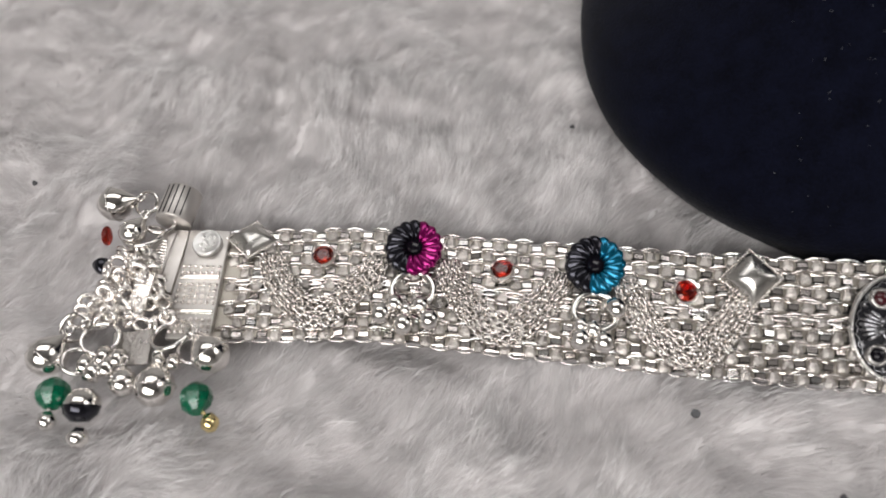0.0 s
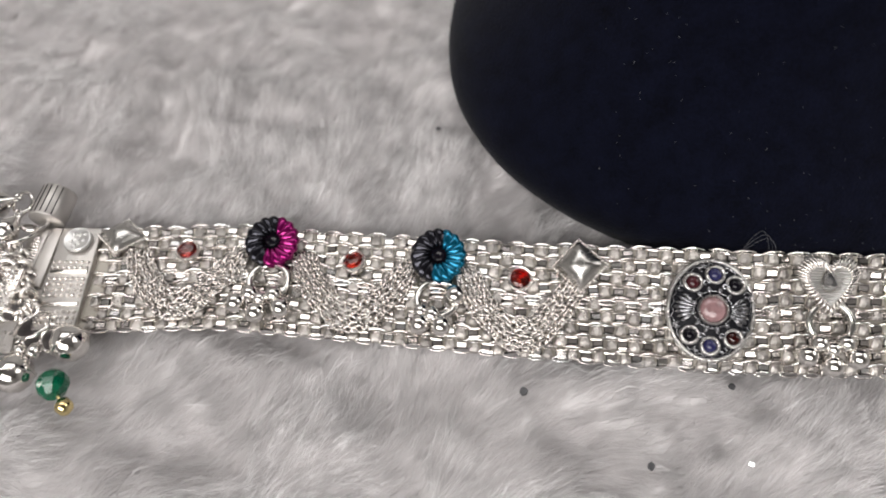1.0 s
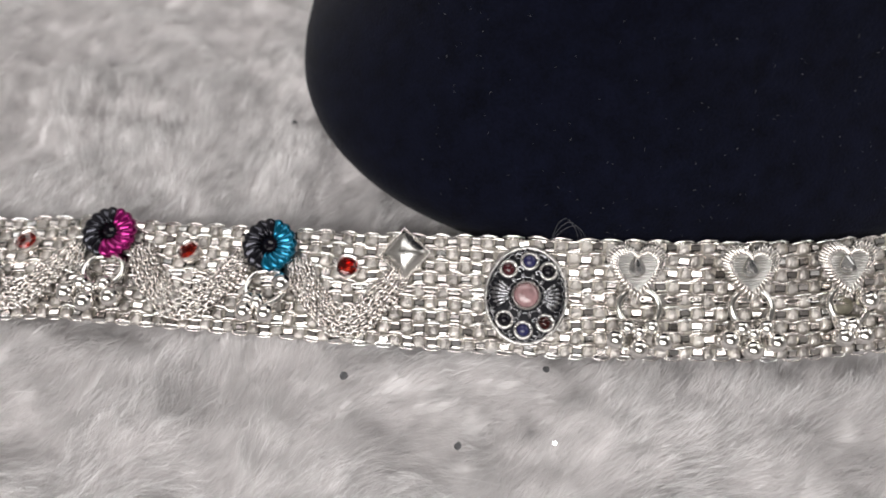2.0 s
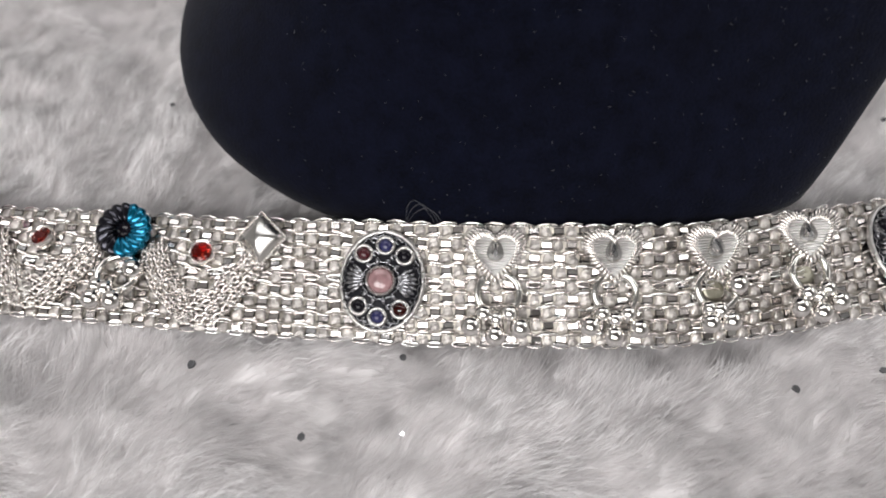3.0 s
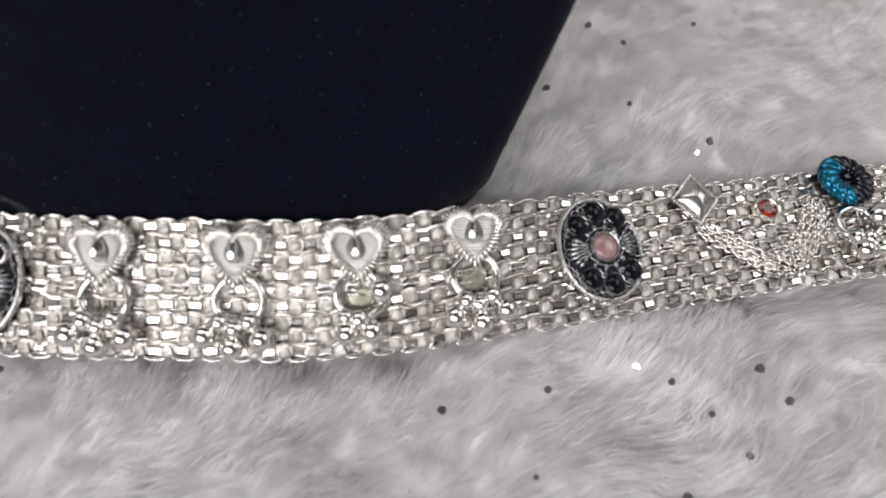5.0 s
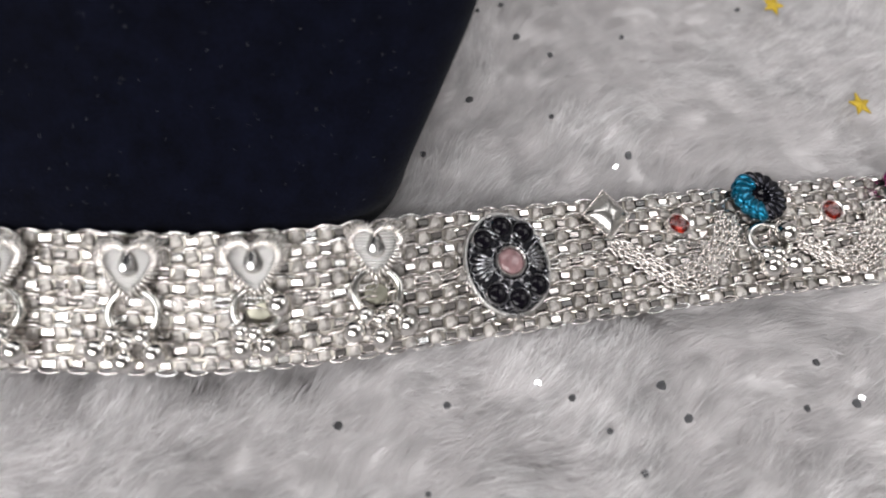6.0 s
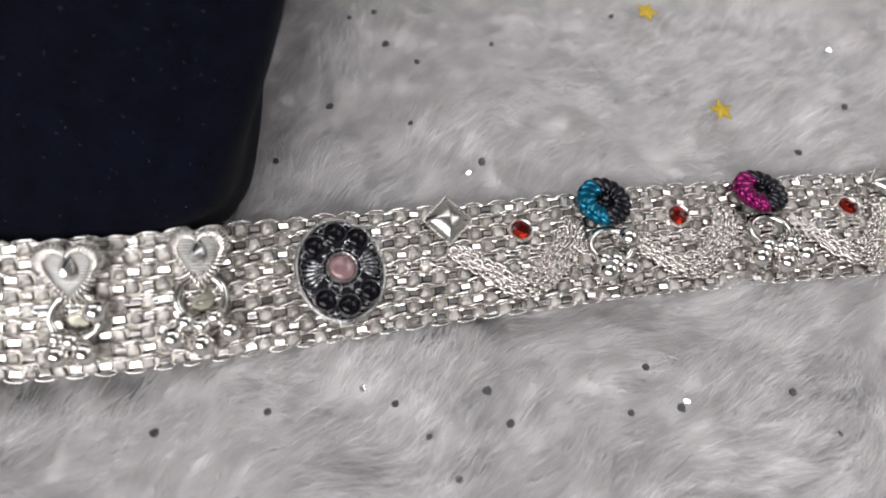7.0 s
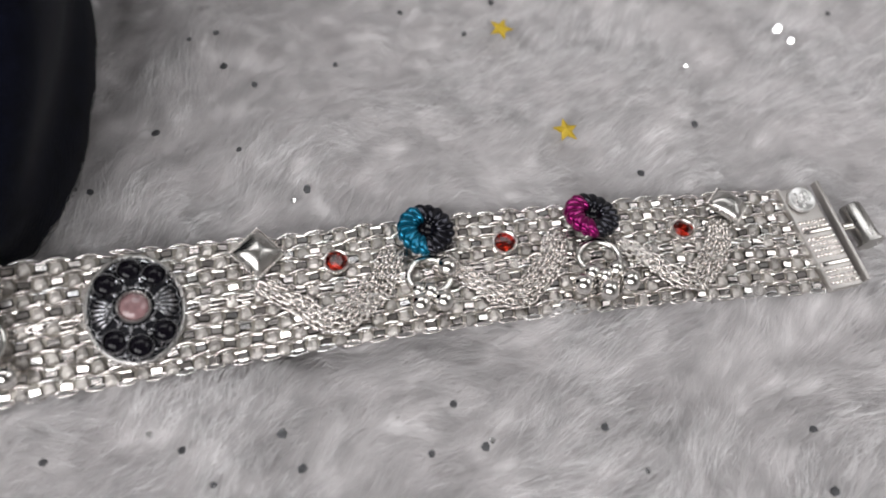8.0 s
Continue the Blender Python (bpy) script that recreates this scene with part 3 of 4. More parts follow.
def heart_outline(scale, n=64):
    """Two round lobes that run straight into a point; scale 0.238 is the full size."""
    cx, cy, r, tip = 1.75, 2.7, 1.9, -2.9
    d = math.hypot(cx, cy - tip)
    end = math.atan2(tip - cy, -cx) - math.acos(r / d) * -1
    end = end if end < 0 else end - 2 * math.pi
    first = math.pi - math.acos(cx / r)
    half = []
    m, k = n // 2, int(n * 0.33)
    for i in range(k):
        a = first + (end - first) * i / (k - 1)
        half.append((cx + r * math.cos(a), cy + r * math.sin(a)))
    x0, y0 = half[-1]
    for i in range(1, m - k + 1):
        q = i / (m - k)
        half.append((x0 * (1 - q) + 0.5 * math.sin(math.pi * q) * (1 - 0.3 * q), y0 + (tip - y0) * q))
    full = half + [(-x, y) for x, y in half[-2:0:-1]]
    full += [(-half[0][0], half[0][1])] * (n - len(full)) if len(full) < n else []
    g = scale / 0.238
    return [(x * g * 1.06, 1.0 + (y - 1.0) * g * 0.97) for x, y in full[:n]]


def heart_charm():
    bm = shape()
    loops = []
    for s, z in ((0.222, -0.3), (0.232, 0.2), (0.222, 0.45), (0.175, 0.5), (0.16, 0.32), (0.11, 0.26), (0.05, 0.28)):
        loops.append([bm.verts.new((x, y, z)) for x, y in heart_outline(s, 64)])
    for a, b in zip(loops, loops[1:]):
        for i in range(64):
            bm.faces.new((a[i], a[(i + 1) % 64], b[(i + 1) % 64], b[i]))
    bm.faces.new(loops[0][::-1])
    bm.faces.new(loops[-1])
    bm.faces.ensure_lookup_table()
    for f in bm.faces[:3 * 64]:
        f.material_index = 1
    heart = part("heart_charm", bm, LINED, anklet, "matte silver heart with a ridged rim")
    # the dimmed colour deepens the gaps between the rim's ridges like shade
    heart.data.materials.append(SILVER_GROUND)
    bm = shape()
    outer, inner = heart_outline(0.25, 48), heart_outline(0.16, 48)
    for (x, y), (p, q) in zip(outer, inner):
        tube(bm, [(x, y, 0.3), ((x + p) / 2, (y + q) / 2, 0.82), (p, q, 0.66)], [0.14, 0.19, 0.12], 5)
    part("rim", bm, SILVER, heart, "ridged silver rim")
    bm = shape()
    lo, hi = [], []
    for i in range(20):
        a = 2 * math.pi * i / 20
        r = 1.0 if math.sin(a) < 0 else 1.0 - 0.42 * math.sin(a) ** 1.3 * (1 - abs(math.cos(a)) * 0.2)
        x, y = 0.72 * math.cos(a) * r, (0.72 if math.sin(a) < 0 else 1.3) * math.sin(a)
        lo.append(bm.verts.new((x, y, 0.35)))
        hi.append(bm.verts.new((x * 0.3, y * 0.3 - 0.1, 1.2)))
    for i in range(20):
        j = (i + 1) % 20
        bm.faces.new((lo[i], lo[j], hi[j], hi[i]))
    bm.faces.new(hi)
    bm.faces.new(lo[::-1])
    bmesh.ops.scale(bm, vec=(1.5, 1.4, 1.35), verts=bm.verts)
    part("stone", bm, CRYSTAL, heart, "clear drop-cut crystal", m=at(0, 1.35, -0.05), smooth=False)
    bm = shape()
    tube(bm, [(0.88 * math.cos(a) * (1.0 if math.sin(a) < 0 else 1.0 - 0.42 * math.sin(a) ** 1.3), (0.88 if math.sin(a) < 0 else 1.5) * math.sin(a), 0.36) for a in (2 * math.pi * i / 24 for i in range(24))], 0.05, 5, closed=True)
    bmesh.ops.scale(bm, vec=(1.22, 1.26, 1.0), verts=bm.verts)
    part("bezel", bm, SILVER_GROUND, heart, m=at(0, 1.35, 0))
    for o in (heart, *heart.children):
        o.data.transform(Matrix.Diagonal((1.0, 1.0, 1.1, 1)))
    return heart


heart = heart_charm()
HEARTS = ((-15.2, 11.2, 0.0, 0, 0), (0.0, 11.4, 2.0, 0, 0), (13.7, 11.5, 0.0, 4, -6), (27.5, 11.7, -6.0, 4, -30))
for k, (u, w, turn, pitch, roll) in enumerate(HEARTS):
    m = on_band(u, w - 0.3, 1.2, turn, pitch, roll)
    if k == 0:
        heart.matrix_basis = m
    else:
        copy_thing(heart, m)
for u, w, spots, has_pad in ((-14.9, 7.3, BUNCH, 0), (0.3, 7.5, BUNCH, 0), (14.0, 7.5, BUNCH_SIDE, 1), (27.5, 7.9, BUNCH, 1)):
    ring = drop_charm(u, w, spots)
    # added round pad that carries the olive tone inside two rings
    if has_pad:
        bm = shape()
        lathe(bm, [(0, -0.3), (1.75, -0.3), (1.85, -0.1), (1.6, 0.08), (0.9, 0.0), (0, 0.04)], 18, 1.0, 0.85)
        part("solder_pad", bm, OLIVE, ring, "olive-toned round pad", m=at(0.0, -0.2, -0.98) @ Matrix.Diagonal((0.85, 0.85, 0.8, 1)))


def bezel_stone(parent, x, y, r, mat, z=0.0, name="stone", label="", collar=None, wide=0.27):
    """A round stone in a collar of metal."""
    bm = shape()
    lathe(bm, [(r, -0.5), (r + wide, -0.5), (r + wide, 0.35), (r + wide * 0.55, 0.55), (r - 0.02, 0.42), (r - 0.02, 0.0)], 20)
    part("bezel", bm, collar or COLLAR, parent, m=at(x, y, z))
    bm = shape()
    lathe(bm, [(r * 0.99, 0.0), (r * 0.96, 0.2), (r * 0.8, 0.42), (r * 0.5, 0.58), (r * 0.2, 0.65), (0, 0.66)], 18)
    part(name, bm, mat, parent, label, m=at(x, y, z + 0.02, 0, 0, rng.uniform(0, 30)))


def medallion(stones, label, size=1.0, collar=None):
    """A domed oval: a raised pink stone, six smaller ones round it, fans of leaves and scrolls between."""
    rx, ry = 5.35, 6.45
    dome = lambda x, y: 0.3 + 1.25 * max(0.0, 1 - (x / rx) ** 2 - (y / ry) ** 2)
    bm = shape()
    lathe(bm, [(0, -0.5), (0.97, -0.5), (1.0, 0.0), (0.95, 0.3)] + [(q, 0.3 + 1.25 * (1 - q * q)) for q in (0.85, 0.7, 0.5, 0.3)] + [(0, 1.5)], 48, rx, ry)
    base = part("medallion", bm, OXIDISED, anklet, label)
    bm = shape()
    lathe(bm, [(1.0, -0.35), (1.035, 0.0), (1.03, 0.38), (0.995, 0.56), (0.955, 0.52), (0.94, 0.3)], 84, rx, ry)
    part("rim", bm, COLLAR, base, "bright silver rim")
    # a wavy wire inside the rim, and round the middle setting
    for fx, fy, n, r in ((0.9, 0.91, 60, 0.1), (0.43, 0.37, 28, 0.12)):
        bm = shape()
        pts = [(rx * fx * (1 + 0.03 * (-1) ** i) * math.cos(2 * math.pi * i / n), ry * fy * (1 + 0.03 * (-1) ** i) * math.sin(2 * math.pi * i / n)) for i in range(n)]
        tube(bm, [(x, y, dome(x, y) + 0.06) for x, y in pts], r, 5, closed=True)
        part("wire", bm, OXIDISED_RIDGE, base)
    bezel_stone(base, 0, 0, 1.62, PINK, 1.35, label="pale pink round stone", wide=0.34)
    for (x, y), mat in zip(((-2.55, 3.25), (0.1, 4.5), (2.65, 3.4), (-2.55, -3.4), (0.0, -4.55), (2.75, -3.35)), stones):
        bezel_stone(base, x, y, size, mat, dome(x, y) - 0.1, collar=collar or COLLAR, wide=0.42 if size < 1 else 0.27)
    for sgn in (-1, 1):
        for k in range(7):
            a = math.radians(-51 + 17 * k)
            bm = shape()
            inner = Vector((sgn * 2.35, 0.25 * (k - 3), 0))
            outer = Vector((sgn * (2.3 + 2.4 * math.cos(a)), 2.3 * math.sin(a), 0))
            way = [inner.lerp(outer, q) for q in (0.0, 0.35, 0.75, 1.0)]
            tube(bm, [(p.x, p.y, dome(p.x, p.y) + lift) for p, lift in zip(way, (0.05, 0.2, 0.2, 0.05))], [0.12, 0.26, 0.32, 0.12], 6)
            part("leaf", bm, OXIDISED_RIDGE, base)
    for k in range(12):
        a = 2 * math.pi * (k + 0.5) / 12
        bm = shape()
        tube(bm, [(2.0, 0, 0.1), (2.45, 0, 0.22), (2.9, 0, 0.02), (3.2, 0, -0.2)], [0.16, 0.36, 0.24, 0.05], 5)
        part("petal", bm, OXIDISED_RIDGE, base, m=at(0, 0, 1.3, 0, 0, math.degrees(a)))
    # engraved scrolls between the settings
    for x, y, r in ((-1.5, 5.0, 0.6), (1.6, 5.1, 0.6), (-1.5, -5.1, 0.6), (1.6, -5.0, 0.6), (-4.0, 2.3, 0.6), (4.15, 2.2, 0.6), (-4.0, -2.3, 0.6), (4.15, -2.2, 0.6), (-1.1, 3.3, 0.5), (1.3, 3.0, 0.45), (-1.1, -3.4, 0.5), (1.3, -3.2, 0.45)):
        bm = shape()
        tube(bm, [(r * (1 - 0.12 * i) * math.cos(i * 0.9), r * (1 - 0.12 * i) * math.sin(i * 0.9), 0.0) for i in range(7)], 0.2, 5)
        part("scroll", bm, OXIDISED_RIDGE, base, m=at(x, y, dome(x, y) + 0.05, math.degrees(0.09 * y), -math.degrees(0.12 * x)))
    return base


m1 = medallion((WINE, BLUE, BLACK, BLACK, BLUE, RED), "oval oxidised silver medallion with pink, blue and red stones", 0.86)
m1.matrix_basis = on_band(-29.95, 8.0, 0.8, -2, 0, 0) @ Matrix.Scale(1.03, 4)
m2 = medallion((BLACK, BLACK, BLACK, BLACK, BLACK, BLACK), "oval oxidised silver medallion with black stones round a pink one", 1.2, OXIDISED_RIDGE)
m2.matrix_basis = on_band(43.55, 8.5, 0.6, 4, 0, 3) @ Matrix.Scale(1.03, 4)


def pyramid_stud(size=4.95):
    bm = shape()
    r = size / math.sqrt(2)
    loops = []
    for s, z, n in ((1.0, -0.4, 1.0), (1.0, 0.25, 1.0), (0.93, 0.62, 1.04), (0.74, 1.12, 1.08), (0.46, 1.55, 1.14), (0.22, 1.78, 1.25), (0.06, 1.84, 1.5)):
        loop = []
        for k in range(32):
            a = 2 * math.pi * k / 32
            c, d = abs(math.cos(a)), abs(math.sin(a))
            f = r * s / (c ** n + d ** n) ** (1 / n)
            loop.append(bm.verts.new((f * math.cos(a), f * math.sin(a), z)))
        loops.append(loop)
    for a, b in zip(loops, loops[1:]):
        for i in range(32):
            bm.faces.new((a[i], a[(i + 1) % 32], b[(i + 1) % 32], b[i]))
    bm.faces.new(loops[0][::-1])
    bm.faces.new(loops[-1])
    stud = part("pyramid_stud", bm, SILVER_PYRAMID, anklet, "polished silver pyramid stud with beaded edge")
    bm = shape()
    for k in range(4):
        a, b = math.pi / 2 * k, math.pi / 2 * (k + 1)
        for q in range(13):
            p = Vector((math.cos(a), math.sin(a), 0)).lerp(Vector((math.cos(b), math.sin(b), 0)), q / 13) * r * 1.05
            ball(bm, (p.x, p.y, 0.3), 0.2, 6, 4)
    part("beaded_edge", bm, SILVER, stud)
    return stud


stud = pyramid_stud()
STUDS = ((-46.3, 12.9, 0.9, 3, 6, -6), (57.3, 13.6, 0.6, -4, 2, 4), (-111.6, 14.4, 0.5, -2, -14, 6), (122.2, 13.8, 0.6, 0, -16, 12))
for k, (u, w, h, turn, pitch, roll) in enumerate(STUDS):
    m = on_band(u, w, h, turn, pitch, roll)
    if k == 0:
        stud.matrix_basis = m
    else:
        copy_thing(stud, m @ Matrix.Scale(0.93, 4))


def red_stud():
    bm = shape()
    lathe(bm, [(1.3, -0.9), (1.62, -0.9), (1.7, 0.25), (1.58, 0.5), (1.36, 0.42), (1.34, 0.05), (1.2, -0.85), (0, -0.85)], 24)
    stud = part("stone_setting", bm, SILVER, anklet, "small red stone in a silver collar")
    bm = shape()
    lathe(bm, [(0, -0.8), (1.38, 0.1), (1.32, 0.2), (0.85, 0.42), (0, 0.44)], 10)
    part("stone", bm, RED, stud, "deep red faceted glass stone", smooth=False)
    return stud


red = red_stud()
REDS = ((-101.5, 11.6, 0.9, 0, 0), (-77.5, 11.2, 1.2, -6, -10), (-54.5, 10.5, 1.2, 4, 8), (67.2, 11.0, 0.9, 0, 4), (89.5, 10.7, 0.9, 6, 0), (114.7, 10.2, 0.8, -4, 0))
for k, (u, w, h, pitch, roll) in enumerate(REDS):
    m = on_band(u, w, h, 0, pitch, roll)
    if k == 0:
        red.matrix_basis = m
    else:
        copy_thing(red, m)


def melon_bead(colour_mat, start, sweep, label):
    """A fluted ring bead; the ribs from start over sweep degrees are coloured, the rest gunmetal."""
    major, ribs = 2.15, 16
    bm = shape()
    lathe(bm, [(0, -0.6), (0.85, -0.6), (1.05, 0.0), (1.4, 0.36), (2.3, 0.58), (3.0, 0.35), (3.2, 0.0), (3.0, -0.7), (2.3, -1.3), (0, -1.3)], 32)
    core = part("melon_bead", bm, BLACK, anklet, label)
    shared = {}
    for k in range(ribs):
        a = 360.0 * k / ribs
        mat = colour_mat if ((a - start) % 360) < sweep else BEAD_DARK
        if mat.name not in shared:
            bm = shape()
            rows = []
            for i in range(17):
                q = math.radians(215 - 275 * i / 16)
                row = []
                for j in range(7):
                    e = j / 3 - 1
                    bulge = 0.81 + 0.19 * math.cos(0.5 * math.pi * e)
                    rad = major + 0.1 + 1.27 * bulge * math.copysign(abs(math.cos(q)) ** 0.72, math.cos(q))
                    ang = math.radians(11.25 * e) + 0.5 * (i / 16 - 0.5)
                    row.append(bm.verts.new((rad * math.cos(ang), rad * math.sin(ang), 0.86 * bulge * math.copysign(abs(math.sin(q)) ** 0.68, math.sin(q)))))
                rows.append(row)
            for p, q in zip(rows, rows[1:]):
                for j in range(6):
                    bm.faces.new((p[j], p[j + 1], q[j + 1], q[j]))
            ob = part("rib", bm, mat, core, m=pose(0, 0, 0, 0, 0, a))
            shared[mat.name] = ob.data
        else:
            linked("rib", shared[mat.name], core, m=pose(0, 0, 0, 0, 0, a))
    return core


for u, w, mat, start, sweep, pitch, roll, words in (
        (-89.2, 12.7, BEAD_PINK, -95, 165, 6, 0, "ribbed bead, half gunmetal and half magenta foil"),
        (-65.6, 12.5, BEAD_BLUE, -95, 165, 8, 0, "ribbed bead, half gunmetal and half blue foil"),
        (79.0, 13.2, BEAD_BLUE, 95, 165, -4, 6, "ribbed bead, half gunmetal and half blue foil"),
        (101.9, 12.9, BEAD_PINK, 95, 165, -13, 8, "ribbed bead, half gunmetal and half magenta foil")):
    melon_bead(mat, start, sweep, words).matrix_basis = on_band(u, w + 0.25, 1.8, 0, pitch, roll) @ Matrix.Scale(1.12, 4)

for u, w, spots in ((-65.9, 6.9, BUNCH_SIDE), (-89.3, 7.4, BUNCH), (79.2, 7.3, BUNCH_SIDE), (102.0, 7.2, BUNCH)):
    drop_charm(u, w, spots)


def end_plate(u, direction, wide):
    """The plate that closes the mesh: rows of dots between smooth bars, and a round hallmark disc."""
    bm = shape()
    box(bm, (0, 0, 0), (wide, 16.2, 1.1), 0.2)
    plate = part("end_plate", bm, SILVER_END, anklet, "stamped silver end plate", m=on_band(u, 8.1, 0.15, 8.0 if direction > 0 else -2.0))
    for y, rows in ((-7.2, 3), (-3.0, 4), (1.4, 2)):
        bm = shape()
        for k in range(rows):
            for i in range(7):
                ball(bm, ((i / 3 - 1) * (wide / 2 - 0.5), y + 0.86 * k, 0.58), 0.34, 7, 5, (1, 1, 1.2))
        part("dotted_panel", bm, SILVER, plate)["kind"] = "stuff"
    for y in (-4.35, 0.75):
        bm = shape()
        box(bm, (0, y, 0.6), (wide - 0.4, 0.7, 0.5), 0.15)
        part("bar", bm, SILVER_POLISHED, plate)
    bm = shape()
    lathe(bm, [(0, 0.2), (1.8, 0.2), (2.0, 0.35), (2.0, 0.85), (1.8, 1.0), (1.62, 0.85), (0, 0.9)], 28)
    for i in range(9):
        a = i * 2.4
        ball(bm, (0.42 * math.sqrt(i) * math.cos(a), 0.42 * math.sqrt(i) * math.sin(a), 0.9), 0.3, 6, 4)
    part("hallmark_disc", bm, SILVER_MATTE, plate, "round stamped silver disc", m=at(-0.2 * direction, 5.7, 0.5, 0, 0, 20))
    return plate


end_plate(134.3, 1, 4.8)
end_plate(-118.0, -1, 5.8)


def clasp_right():
    bm = shape()
    box(bm, (0, 0, 0), (0.5, 16.2, 1.3), 0.1)
    bar = part("clasp_plate", bm, SILVER_END, anklet, "flat silver clasp plate", m=on_band(137.7, 8.9, 0.5, 6))
    bm = shape()
    lathe(bm, [(0, -3.2), (1.85, -3.2), (1.85, -2.85), (1.5, -2.8), (1.5, 2.9), (1.4, 3.1), (0, 3.1)], 40)
    part("barrel", bm, SILVER_PYRAMID, bar, m=at(3.3, 0.2, 0.2, -90, 0, 3))
    bm = shape()
    tube(bm, [(0.3, 0.2, 0.2), (2.0, 0.2, 0.2), (3.2, 0.2, 0.2)], 0.6, 8)
    part("pin", bm, SILVER, bar)


def clasp_left():
    bm = shape()
    box(bm, (0.05, 0, 0), (1.9, 9.6, 0.9), 0.12)
    bar = part("clasp_plate", bm, SILVER_END, anklet, "grooved silver clasp plate", m=on_band(-122.0, 11.4, 0.4, -6))
    bm = shape()
    lathe(bm, [(0, -2.6), (2.4, -2.6), (2.5, -2.45), (2.5, 2.45), (2.4, 2.6), (2.0, 2.6), (1.9, 2.1), (0, 2.1)], 36)
    barrel = part("barrel", bm, SILVER_END, bar, "plain silver clasp barrel with fine lines", m=at(-1.2, 7.9, 1.2, -90, 0, -3))
    for a in (-52, -70, -88, -106, -124):
        bm = shape()
        tube(bm, [(2.48 * math.cos(math.radians(a)), 2.48 * math.sin(math.radians(a)), z) for z in (-2.3, 0.0, 2.3)], 0.1, 5)
        part("line", bm, OXIDISED, barrel)
    bm = shape()
    box(bm, (-1.2, -0.6, -0.45), (5.4, 11.5, 0.5), 0.12)
    part("backing_plate", bm, SILVER_END, bar)
    bm = shape()
    box(bm, (0, 0, 0), (1.7, 9.6, 1.2), 0.25)
    part("slide", bm, SILVER_END, bar, m=at(-1.7, -0.4, 0.1, 0, 0, -3))
    for k in range(14):
        bm = shape()
        half = 0.85 * math.sin(math.pi * (k + 1) / 15) ** 0.7
        tube(bm, [(-half, 0, 0), (0, 0.08, 0.16), (half, 0.15, 0)], 0.16, 5)
        part("groove", bm, SILVER, bar, m=at(-1.9, -3.4 + 0.46 * k, 0.72, 0, 0, -4))


clasp_right()
clasp_left()


